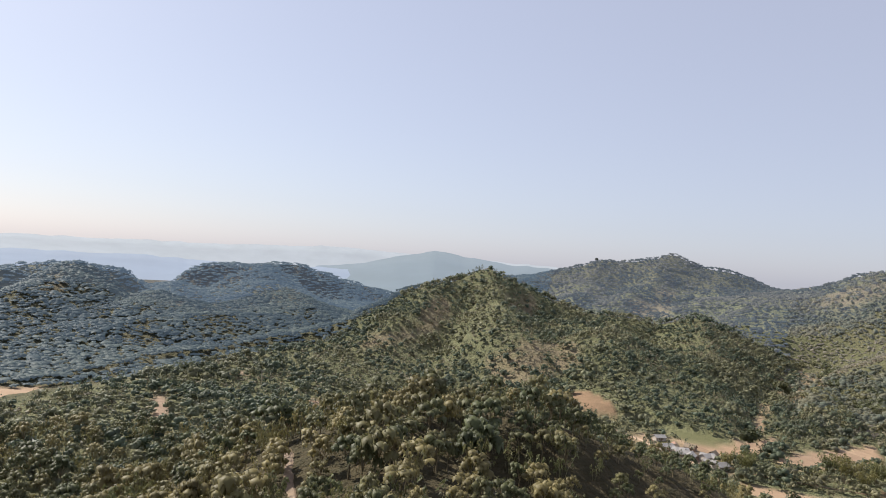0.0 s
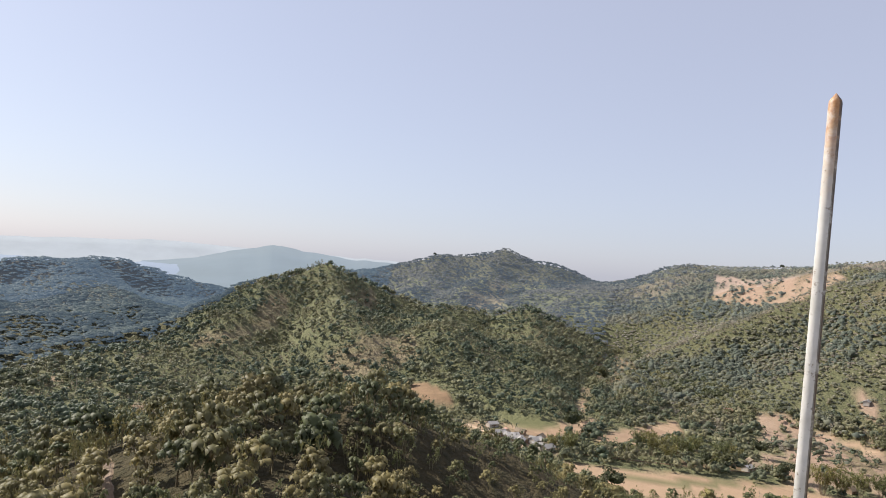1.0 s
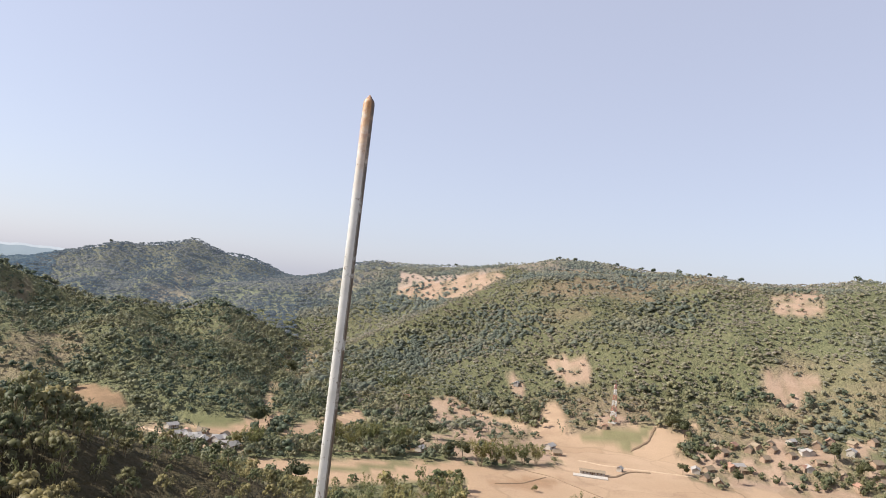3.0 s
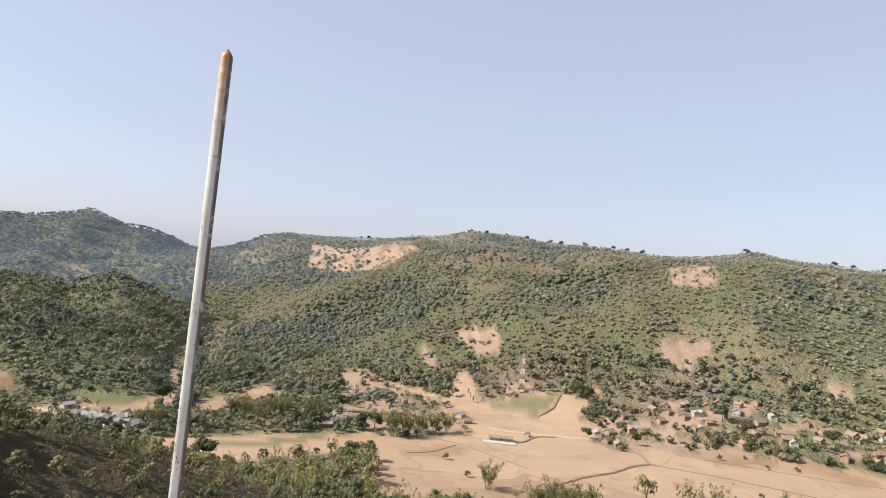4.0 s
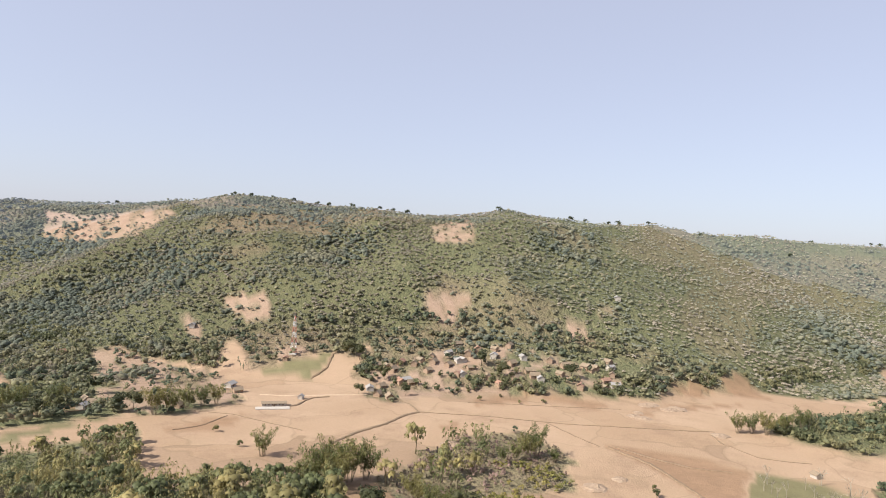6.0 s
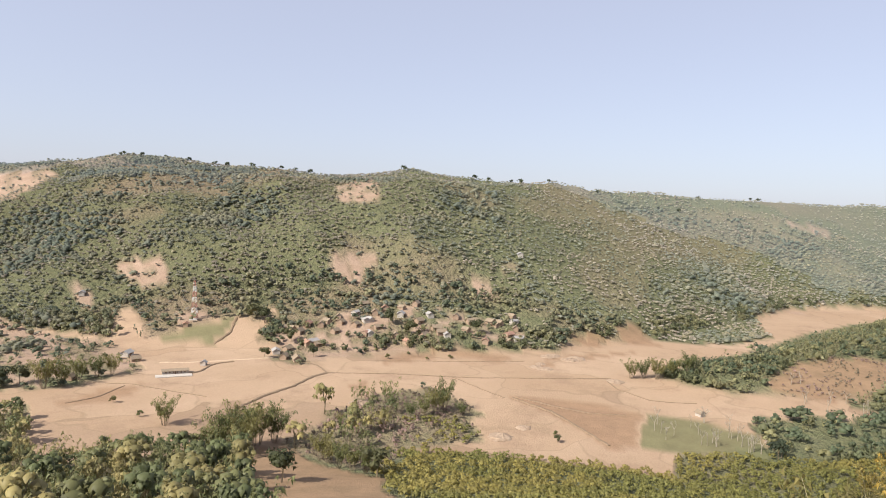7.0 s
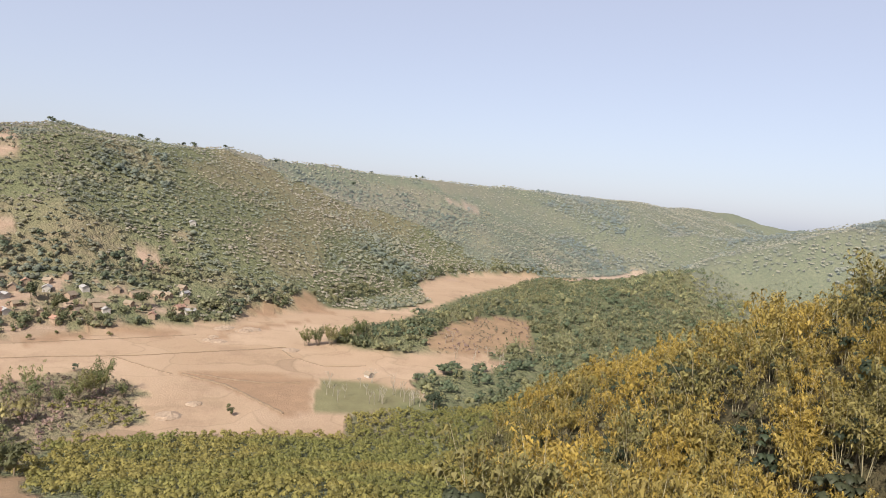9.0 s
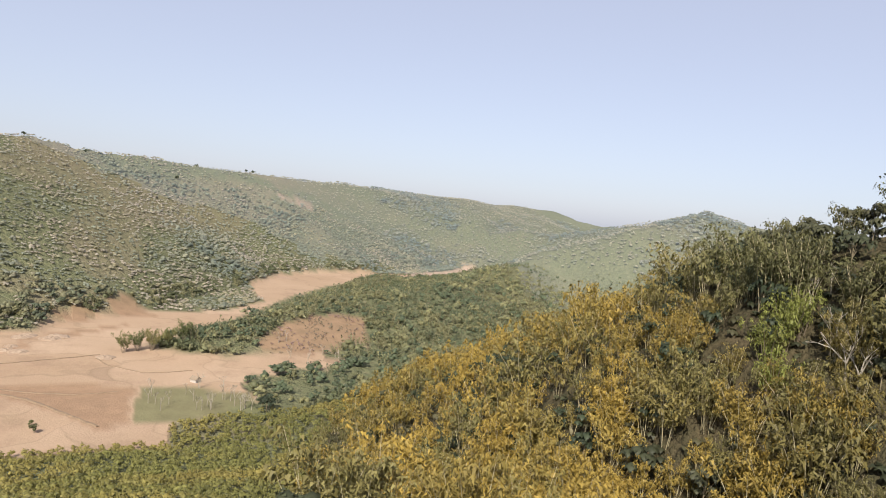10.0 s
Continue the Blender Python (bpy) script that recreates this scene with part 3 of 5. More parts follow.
def land():
    angles = np.radians(np.concatenate([np.arange(-42, 156, 0.40), np.arange(156, 318, 3.0)]))
    radii = np.concatenate([[6.0, 12.0, 20.0, 30.0], 40 * 1.024 ** np.arange(0, 220)])
    radii = np.append(radii[radii < 4700], 4850.0)
    a, r = np.meshgrid(angles, radii)
    x, y = r * np.sin(a), r * np.cos(a)
    z = height(x, y)
    far = ramp(r, 2700, 3600)
    z = z * (1 - far)
    n, m = len(angles), len(radii)
    verts = np.concatenate([np.stack([x, y, z], -1).reshape(-1, 3), [[0, 0, float(height(np.zeros(1), np.zeros(1))[0])]]])
    i, j = np.meshgrid(np.arange(m - 1), np.arange(n), indexing="ij")
    k = (j + 1) % n
    quads = np.stack([i * n + j, i * n + k, (i + 1) * n + k, (i + 1) * n + j], -1).reshape(-1, 4)
    fan = [(m * n, q, (q + 1) % n) for q in range(n)]
    mesh = bpy.data.meshes.new("ground")
    mesh.from_pydata(verts.tolist(), [], quads[:, ::-1].tolist() + [f[::-1] for f in fan])
    earth, field, grass, green = cover(verts[:, 0], verts[:, 1], verts[:, 2])
    at = mesh.attributes.new("cover", "FLOAT_COLOR", "POINT")
    at.data.foreach_set("color", np.stack([earth, field, grass, litter_shade(verts[:, 0], verts[:, 1])], -1).astype(np.float32).ravel())
    at = mesh.attributes.new("plot", "FLOAT", "POINT")
    at.data.foreach_set("value", green.astype(np.float32))
    mesh.shade_smooth()
    mesh.materials.append(LAND)
    mesh.materials.append(LAND_BEYOND)
    # faces past about 1100 m get the land with haze painted as glow
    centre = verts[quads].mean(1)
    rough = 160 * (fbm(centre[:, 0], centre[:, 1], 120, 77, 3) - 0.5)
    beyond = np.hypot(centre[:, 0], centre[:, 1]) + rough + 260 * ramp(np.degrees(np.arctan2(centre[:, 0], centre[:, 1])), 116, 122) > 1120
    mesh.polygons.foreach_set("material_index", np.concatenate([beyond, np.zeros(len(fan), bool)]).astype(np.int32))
    return tagged(new("ground", mesh), "valley of dry paddy fields between scrubby hills", "ground", kind="structure")


land()


# ---- far country in the haze ----
def far_ridge(name, rng, nodes, colour, glow, label, depth=500.0):
    """A distant ridge: crest heights by bearing, with a front slope and a back."""
    bs = np.arange(nodes[0][0], nodes[-1][0] + 0.01, 0.25)
    crest = np.interp(bs, [q[0] for q in nodes], [q[1] for q in nodes])
    crest = crest + 9 * (fbm(bs * 20, bs * 0, 20.0, 71, 4) - 0.5) * rng / 2600
    rows = []
    for along, share in ((-depth, -0.1), (-0.6 * depth, 0.25), (-0.25 * depth, 0.72), (0, 1.0), (0.4 * depth, 0.5), (depth, -0.1)):
        rr = np.minimum(rng + along + 60 * (fbm(bs * 20, bs * 0 + along, 40.0, 75, 3) - 0.5), 4930)
        rows.append(np.stack([rr * np.sin(np.radians(bs)), rr * np.cos(np.radians(bs)), crest * share], -1))
    n = len(bs)
    verts = np.concatenate(rows)
    faces = [(i * n + j, i * n + j + 1, (i + 1) * n + j + 1, (i + 1) * n + j) for i in range(len(rows) - 1) for j in range(n - 1)]
    mesh = bpy.data.meshes.new(name)
    mesh.from_pydata(verts.tolist(), [], faces)
    mesh.shade_smooth()
    mesh.materials.append(distance_material(name, colour, glow))
    return tagged(new(name, mesh), label, "hills", kind="structure")


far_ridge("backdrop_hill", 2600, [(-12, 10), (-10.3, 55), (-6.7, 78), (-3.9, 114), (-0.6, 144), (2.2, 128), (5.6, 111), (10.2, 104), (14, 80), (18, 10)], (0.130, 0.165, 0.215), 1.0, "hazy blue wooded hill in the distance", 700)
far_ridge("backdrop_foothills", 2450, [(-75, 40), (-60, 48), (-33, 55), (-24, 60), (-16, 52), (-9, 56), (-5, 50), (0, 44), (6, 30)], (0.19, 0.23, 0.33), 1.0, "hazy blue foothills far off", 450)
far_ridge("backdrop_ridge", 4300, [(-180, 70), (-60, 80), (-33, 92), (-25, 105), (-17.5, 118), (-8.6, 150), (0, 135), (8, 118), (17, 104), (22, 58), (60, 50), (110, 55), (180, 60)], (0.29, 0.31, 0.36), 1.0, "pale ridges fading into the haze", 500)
# ---- woods ----
def leaf_tris(points, normals, size, rng, droop=0.0, slim=0.5):
    """One leaf spray for each point: a slim triangle turned about its normal."""
    n = len(points)
    t = rng.normal(size=(n, 3))
    t -= normals * (t * normals).sum(1, keepdims=True)
    t /= np.linalg.norm(t, axis=1, keepdims=True) + 1e-9
    s = np.cross(normals, t)
    t[:, 2] -= droop
    k = size * rng.uniform(0.6, 1.4, (n, 1))
    a = points - s * k * slim
    b = points + s * k * slim * rng.uniform(0.6, 1.2, (n, 1)) + normals * k * 0.25
    c = points + t * k * 1.25
    return np.stack([a, b, c], 1).reshape(-1, 3)


ICO_V = np.array([(0, 0, 1)] + [(math.cos(q) * 0.894, math.sin(q) * 0.894, 0.447) for q in np.arange(5) * 1.2566] + [(math.cos(q) * 0.894, math.sin(q) * 0.894, -0.447) for q in np.arange(5) * 1.2566 + 0.6283] + [(0, 0, -1)])
ICO_F = [(0, 1 + k, 1 + (k + 1) % 5) for k in range(5)] + [(1 + k, 6 + k, 1 + (k + 1) % 5) for k in range(5)] + [(1 + (k + 1) % 5, 6 + k, 6 + (k + 1) % 5) for k in range(5)] + [(11, 6 + (k + 1) % 5, 6 + k) for k in range(5)]


def limb(p, q, r0, r1, sides=3):
    """A tapered stem between two places: vertices and triangles."""
    p, q = np.array(p, float), np.array(q, float)
    d = (q - p) / (np.linalg.norm(q - p) + 1e-9)
    u = np.cross(d, (0.3, 0.9, 0.2))
    u /= np.linalg.norm(u)
    w = np.cross(d, u)
    ring = [(math.cos(6.2832 * k / sides), math.sin(6.2832 * k / sides)) for k in range(sides)]
    v = [p + r0 * (c * u + s * w) for c, s in ring] + [q + r1 * (c * u + s * w) for c, s in ring]
    f = []
    for k in range(sides):
        j = (k + 1) % sides
        f += [(k, j, sides + j), (k, sides + j, sides + k)]
    return np.array(v), f


def assemble(pieces):
    """Joins (vertices, triangles, is_leaf) pieces."""
    vs, fs, leaf, n = [], [], [], 0
    for v, f, l in pieces:
        vs.append(v)
        fs.append(np.asarray(f, int) + n)
        leaf.append(np.full(len(v), float(l)))
        n += len(v)
    return np.concatenate(vs), np.concatenate(fs), np.concatenate(leaf)


def loose(v):
    return np.arange(len(v)).reshape(-1, 3)


def crown_points(lobes, n, rng, inner=0.75):
    """Points with outward normals on the lobes of a crown."""
    which = rng.integers(0, len(lobes), n)
    c = np.array([l[0] for l in lobes])[which]
    s = np.array([l[1] for l in lobes])[which]
    d = rng.normal(size=(n, 3))
    d[:, 2] = np.where(rng.uniform(size=n) < 0.75, np.abs(d[:, 2]), d[:, 2])
    d /= np.linalg.norm(d, axis=1, keepdims=True)
    p = c + d * s * rng.uniform(inner, 1.08, (n, 1))
    nrm = d / s
    nrm += rng.normal(size=(n, 3)) * 0.35 * np.linalg.norm(nrm, axis=1, keepdims=True)
    return p, nrm / np.linalg.norm(nrm, axis=1, keepdims=True)


def broadleaf(rng, leaves, lobes_n=4, size=0.16, cores=True, stem=True, low=0.0, core=0.85):
    """A broad crown of unit height on a short trunk."""
    lobes = [(np.array((rng.normal() * 0.16, rng.normal() * 0.16, rng.uniform(0.45, 0.78) - low)), np.array((rng.uniform(0.2, 0.3), rng.uniform(0.2, 0.3), rng.uniform(0.16, 0.24)))) for _ in range(lobes_n)]
    pieces = []
    if cores:
        for c, s in lobes[:max(1, lobes_n // 2)]:
            pieces.append((c + ICO_V * s * core * rng.uniform(0.8, 1.15, (12, 1)), ICO_F if stem else ICO_F[:15], 1))
    p, nrm = crown_points(lobes, leaves, rng)
    v = leaf_tris(p, nrm, size, rng)
    pieces.append((v, loose(v), 1))
    if stem:
        pieces.append((*limb((0, 0, -0.05), (rng.normal() * 0.03, rng.normal() * 0.03, 0.55), 0.028, 0.014), 0))
    return assemble(pieces)


def clumped(rng, lobes_n, leaves, size, core=0.8, faces=15, stem=False, low=0.22, wide=0.30, lobe=0.17):
    """A crown of many small rounded clumps set over a dome, each with its own sprays."""
    lobes, pieces = [], []
    for k in range(lobes_n):
        q, e = 2.4 * k + rng.uniform(-0.4, 0.4), (k + 0.5) / lobes_n
        out = wide * math.sqrt(e) * rng.uniform(0.75, 1.15)
        top = 0.80 - low - 0.34 * e * e + rng.uniform(-0.06, 0.08)
        c = np.array((out * math.cos(q), out * math.sin(q), top))
        r = lobe * rng.uniform(0.75, 1.3)
        lobes.append((c, np.array((r, r, r * rng.uniform(0.75, 1.05)))))
        pieces.append((c + ICO_V * lobes[-1][1] * core * rng.uniform(0.78, 1.2, (12, 1)), ICO_F[:faces], 1))
    p, nrm = crown_points(lobes, leaves, rng, 0.8)
    v = leaf_tris(p, nrm, size, rng)
    pieces.append((v, loose(v), 1))
    if stem:
        pieces.append((*limb((0, 0, -0.05), (rng.normal() * 0.03, rng.normal() * 0.03, 0.6 - low), 0.026, 0.013), 0))
        for c, r in lobes[1:6]:
            pieces.append((*limb((0, 0, 0.34 - low / 2), c, 0.012, 0.005), 0))
    return assemble(pieces)


def tufted(rng, culms, tufts, per, size, spread=1.0, solid=True, wide_tuft=1.0):
    """A clump of bamboo: arching canes, each hung with separate tufts of drooping leaves."""
    pieces, pts, nrm = [], [], []
    for k in range(culms):
        q = 6.2832 * k / culms + rng.uniform(-0.5, 0.5)
        side = np.array((math.cos(q), math.sin(q), 0))
        base = side * rng.uniform(0.02, 0.09)
        tall, lean = rng.uniform(0.60, 1.0), rng.uniform(0.06, 0.36) * spread
        mid = base + side * lean * 0.42 + np.array((0, 0, tall * 0.55))
        tip = base + side * lean + np.array((0, 0, tall))
        pieces.append((*limb(base - np.array((0, 0, 0.05)), mid, 0.0058, 0.0045), 0))
        pieces.append((*limb(mid, tip, 0.0045, 0.0015), 0))
        for j in range(tufts):
            u = (j + rng.uniform(0.2, 0.8)) / tufts
            spine = base + side * lean * (0.2 + 0.95 * u) + np.array((0, 0, tall * (0.40 + 0.62 * u - 0.05 * u ** 3)))
            d = rng.normal(size=3) * np.array((1, 1, 0.3))
            c = spine + d / np.linalg.norm(d) * 0.085 * math.sin(3.1416 * min(1, 0.12 + 0.80 * u))
            e = rng.normal(size=(per, 3))
            e[:, 2] = np.where(rng.uniform(size=per) < 0.7, np.abs(e[:, 2]), e[:, 2])
            e /= np.linalg.norm(e, axis=1, keepdims=True)
            r = rng.uniform(0.042, 0.080) * wide_tuft
            if solid:
                pieces.append((c + ICO_V * r * 0.5 * rng.uniform(0.7, 1.3, (12, 1)) * np.array((1, 1, 1.6)), ICO_F[:10], 1))
            pts.append(c + e * r * rng.uniform(0.4, 1.15, (per, 1)) * np.array((0.85, 0.85, 1.3)))
            f = e + np.array((0, 0, 0.35)) + 0.3 * rng.normal(size=(per, 3))
            nrm.append(f / np.linalg.norm(f, axis=1, keepdims=True))
    v = leaf_tris(np.concatenate(pts), np.concatenate(nrm), size, rng, droop=0.8, slim=0.40)
    pieces.append((v, loose(v), 1))
    return assemble(pieces)


def bush(rng, leaves, size=0.3, whole=True, core=0.85):
    """A rounded shrub of unit height."""
    lobes = [(np.array((rng.normal() * 0.2, rng.normal() * 0.2, rng.uniform(0.3, 0.55))), np.array((0.42, 0.42, rng.uniform(0.36, 0.48)))) for _ in range(2)]
    c, s = lobes[0]
    faces = ICO_F if whole else ICO_F[:10]
    pieces = [(c + ICO_V * s * core * rng.uniform(0.8, 1.2, (12, 1)), faces, 1)]
    p, nrm = crown_points(lobes, leaves, rng)
    v = leaf_tris(p, nrm, size, rng)
    pieces.append((v, loose(v), 1))
    return assemble(pieces)


def joined_plants(name, shapes, x, y, z, tall, wide, tones, label, rng, leaf_mat=None, bark=(0.27, 0.22, 0.14)):
    """Many plants in one mesh: shapes picked, turned and scaled plant by plant."""
    pick = rng.integers(0, len(shapes), len(x))
    turn = rng.uniform(0, 6.2832, len(x))
    vs, fs, cs, n = [], [], [], 0
    for k, (v, f, leaf) in enumerate(shapes):
        m = np.where(pick == k)[0]
        if not len(m):
            continue
        c, s = np.cos(turn[m])[:, None], np.sin(turn[m])[:, None]
        px = (v[None, :, 0] * c - v[None, :, 1] * s) * (tall[m] * wide[m])[:, None] + x[m][:, None]
        py = (v[None, :, 0] * s + v[None, :, 1] * c) * (tall[m] * wide[m])[:, None] + y[m][:, None]
        pz = v[None, :, 2] * tall[m][:, None] + z[m][:, None]
        vs.append(np.stack([px, py, pz], -1).reshape(-1, 3))
        fs.append((f[None] + (np.arange(len(m)) * len(v))[:, None, None] + n).reshape(-1, 3))
        cs.append((tones[m][:, None, :] * np.array(HAZE_TINT) * leaf[None, :, None] + np.array(bark) * (1 - leaf[None, :, None])).reshape(-1, 3))
        n += len(m) * len(v)
    v, f, c = np.concatenate(vs).astype(np.float32), np.concatenate(fs).astype(np.int32), np.concatenate(cs)
    mesh = bpy.data.meshes.new(name)
    mesh.vertices.add(len(v))
    mesh.vertices.foreach_set("co", v.ravel())
    mesh.loops.add(f.size)
    mesh.loops.foreach_set("vertex_index", f.ravel())
    mesh.polygons.add(len(f))
    mesh.polygons.foreach_set("loop_start", np.arange(0, f.size, 3, dtype=np.int32))
    mesh.update(calc_edges=True)
    mesh.shade_smooth()
    at = mesh.attributes.new("tone", "FLOAT_COLOR", "POINT")
    at.data.foreach_set("color", np.concatenate([c, np.ones((len(c), 1))], 1).astype(np.float32).ravel())
    mesh.materials.append(leaf_mat or LEAVES)
    return tagged(new(name, mesh), label, "woods", kind="stuff")


def scattered(spacing, b0, b1, r0, r1, rng, jitter=1.5):
    """Jittered places in a sector of the plan, with ground height, bearing and range."""
    xs = np.arange(-r1, r1, spacing)
    x, y = [q.ravel() for q in np.meshgrid(xs, xs)]
    b, r = polar(x, y)
    m = (r > r0) & (r < r1) & (b > b0) & (b < b1)
    x = x[m] + spacing * jitter * (rng.uniform(size=m.sum()) - 0.5)
    y = y[m] + spacing * jitter * (rng.uniform(size=m.sum()) - 0.5)
    h = height(x, y)
    b, r = polar(x, y)
    return x, y, h, b, r


def blend(a, b, f):
    return np.array(a) * (1 - f[:, None]) + np.array(b) * f[:, None]


HAZE_TINT = (1.01, 1.0, 1.32)  # blue lift on every leaf tone, painting in air haze


def sight_lines():
    """Steepest rise of the land in front of each place, as seen from the camera's eye."""
    bs, rs = np.radians(np.arange(-44, 160, 0.5)), np.arange(60.0, 2600.0, 8.0)
    b, r = np.meshgrid(bs, rs)
    rise = (height(r * np.sin(b), r * np.cos(b)) - EYE) / r
    return np.maximum.accumulate(rise, 0)


SIGHT = sight_lines()


def in_sight(x, y, top):
    """Whether a plant's top shows in the camera's view; woods hidden on back slopes are left out."""
    b, r = polar(x, y)
    i = np.clip(((b + 44) / 0.5).round().astype(int), 0, SIGHT.shape[1] - 1)
    j = np.clip(((r - 60) / 8).astype(int) - 2, 0, SIGHT.shape[0] - 1)
    return (top - EYE) / np.maximum(r, 1) > SIGHT[j, i] - 0.006


def grow(name, spacing, sector, shapes, keep, tall, wide, tone, label, seed, leaf_mat=None, bark=(0.27, 0.22, 0.14)):
    rng = np.random.default_rng(seed)
    x, y, h, b, r = scattered(spacing, *sector, rng)
    earth, field, grass, green = cover(x, y, h)
    chance = keep(x, y, h, b, r, earth, np.maximum(field, np.abs(green)), grass)
    m = (rng.uniform(size=len(x)) < chance) & in_sight(x, y, h + 1.2 * tall(x, y, b, r))
    x, y, h, b, r, grass = x[m], y[m], h[m], b[m], r[m], grass[m]
    n = len(x)
    t = tall(x, y, b, r) * rng.uniform(0.7, 1.3, n)
    return joined_plants(name, shapes, x, y, h, t, np.full(n, wide) * rng.uniform(0.8, 1.2, n), tone(x, y, h, b, r, rng) * rng.uniform(0.85, 1.15, (n, 1)), label, rng, leaf_mat, bark)


def in_orchard(x, y, b, r):
    return (b > 70 + 16 * (fbm(x, y, 22, 113, 2) - 0.5)) & (b < 105 + 10 * (fbm(x, y, 40, 111, 2) - 0.5) + 0.02 * (r - 200)) & (r < 350)


def clear_path(b, r):
    """0 along the footpath and in the clearing below the platform, else 1."""
    path = (np.abs(b + 11.0 + 0.012 * (r - 160)) < 0.9) & (r > 110) & (r < 205)
    return np.where(path | ((b > 58.0 + 2.2 * np.sin(r / 11) + 1.4 * np.sin(r / 4.3)) & (r < 300)), 0.0, 1.0)


def crest_range(b):
    """Range just behind the crest of the long ridge."""
    return 45 + np.interp(b, [28, 39, 44.7, 48.5, 53.6, 64, 70, 76.6, 85.7, 92.6, 97, 101, 104.7, 111, 118, 122, 128, 136], [1500, 1400, 1350, 1250, 1150, 1050, 1050, 1100, 1200, 1350, 1450, 1550, 1700, 1750, 1750, 1600, 1350, 1290])


def hill_edge(b):
    """Range just behind the crest of the near hillside."""
    return np.interp(b, [98, 117, 124, 130, 136, 147, 156], [345, 335, 312, 288, 262, 222, 205])


def river_side(b):
    """Range of the river's near bank, past the promontory."""
    return np.interp(b, [86, 93, 97.2, 100.4, 102.2, 106.6, 110.1, 113.4, 116.5, 119, 137], [466, 532, 596, 700, 776, 935, 965, 1090, 1200, 1000, 900])


def woods():
    g = np.random.default_rng(5)
    far_shapes = [clumped(g, 2, 8, 0.14, faces=15, low=0.36, wide=0.22, lobe=0.30) for _ in range(6)]
    tiny_shapes = [clumped(g, 2, 5, 0.16, faces=10, low=0.24, wide=0.20, lobe=0.32) for _ in range(6)]
    mid_shapes = [clumped(g, 4, 18, 0.12, faces=15, low=0.26, wide=0.25, lobe=0.21) for _ in range(6)]
    mid_bamboo = [tufted(g, 3, 4, 4, 0.085, solid=False) for _ in range(5)]
    shoulder_canes = [tufted(g, 4, 5, 9, 0.050, solid=False) for _ in range(4)]
    near_bamboo = [tufted(g, 9, 5, 35, 0.0265, solid=False, wide_tuft=1.3) for _ in range(5)]
    hill_bamboo = [tufted(g, 6, 5, 18, 0.035, solid=False, wide_tuft=1.3) for _ in range(5)]
    near_trees = [clumped(g, 14, 130, 0.046, core=0.84, faces=10, stem=True, low=0.08, wide=0.33, lobe=0.125) for _ in range(6)]
    shrubs = [bush(g, 34, 0.23, True, 0.62) for _ in range(5)]
    orchard = [clumped(g, 4, 22, 0.120, core=0.7, faces=10, low=0.30, wide=0.30, lobe=0.22) for _ in range(5)]
    low_shrubs = [bush(g, 5, 0.34, False) for _ in range(4)]

    def patch(x, y, size, seed):
        return fbm(x, y, size, seed, 3)

    def open_ground(e, f):
        return 1 - np.maximum(e, f)

    # wooded hills standing far back, their haze put in as leaf glow
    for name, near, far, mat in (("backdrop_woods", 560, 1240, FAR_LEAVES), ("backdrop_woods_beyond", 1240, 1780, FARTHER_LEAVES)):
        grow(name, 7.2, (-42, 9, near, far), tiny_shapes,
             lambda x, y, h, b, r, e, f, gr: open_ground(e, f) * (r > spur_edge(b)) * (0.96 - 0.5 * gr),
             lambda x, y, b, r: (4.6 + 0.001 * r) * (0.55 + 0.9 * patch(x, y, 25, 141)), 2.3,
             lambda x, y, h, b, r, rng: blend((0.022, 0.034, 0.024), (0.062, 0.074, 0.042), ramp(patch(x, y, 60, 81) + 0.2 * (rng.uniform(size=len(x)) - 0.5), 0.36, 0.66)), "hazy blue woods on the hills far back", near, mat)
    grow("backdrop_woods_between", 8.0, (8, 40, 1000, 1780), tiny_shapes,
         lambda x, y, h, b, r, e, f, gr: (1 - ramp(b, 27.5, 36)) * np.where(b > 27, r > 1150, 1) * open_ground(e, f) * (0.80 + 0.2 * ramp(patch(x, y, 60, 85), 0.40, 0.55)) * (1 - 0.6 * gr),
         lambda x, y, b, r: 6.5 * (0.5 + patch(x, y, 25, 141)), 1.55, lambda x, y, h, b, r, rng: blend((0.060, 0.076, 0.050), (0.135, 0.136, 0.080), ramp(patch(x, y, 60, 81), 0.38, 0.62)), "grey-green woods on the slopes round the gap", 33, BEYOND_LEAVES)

    # trees clustered over the long ridge, thinner on its dry upper slopes
    def rib(x, y):
        return ramp(0.74 - 2 * np.abs(fbm(x, y, 210, 27, 2) - 0.5) + 0.5 * (patch(x, y, 46, 85) - 0.5), 0.30, 0.58)

    def wooded(x, y, h, b, gr):
        full = 0.96 - 0.66 * rib(x, y) * (1 - ramp(b, 100, 110)) * (0.45 + 0.55 * ramp(patch(x, y, 24, 83), 0.42, 0.55))
        dry = ramp(b, 66, 80) * (1 - ramp(b, 98, 108)) * ramp(h + 40 * (patch(x, y, 90, 87) - 0.5), 62, 96)
        crop = ramp(b, 74, 80) * (1 - ramp(b, 93, 98)) * (1 - ramp(h, 50, 72))
        return full * (1 - 0.5 * dry) * (1 - 0.55 * crop) * (1 - 0.62 * gr * (1 - ramp(b, 104, 112)))

    def band(x, y, r, near, far):
        rr = r + 240 * (patch(x, y, 26, 161) - 0.5) + 420 * ramp(polar(x, y)[0], 116, 122)
        return (rr > near) * (rr < far)

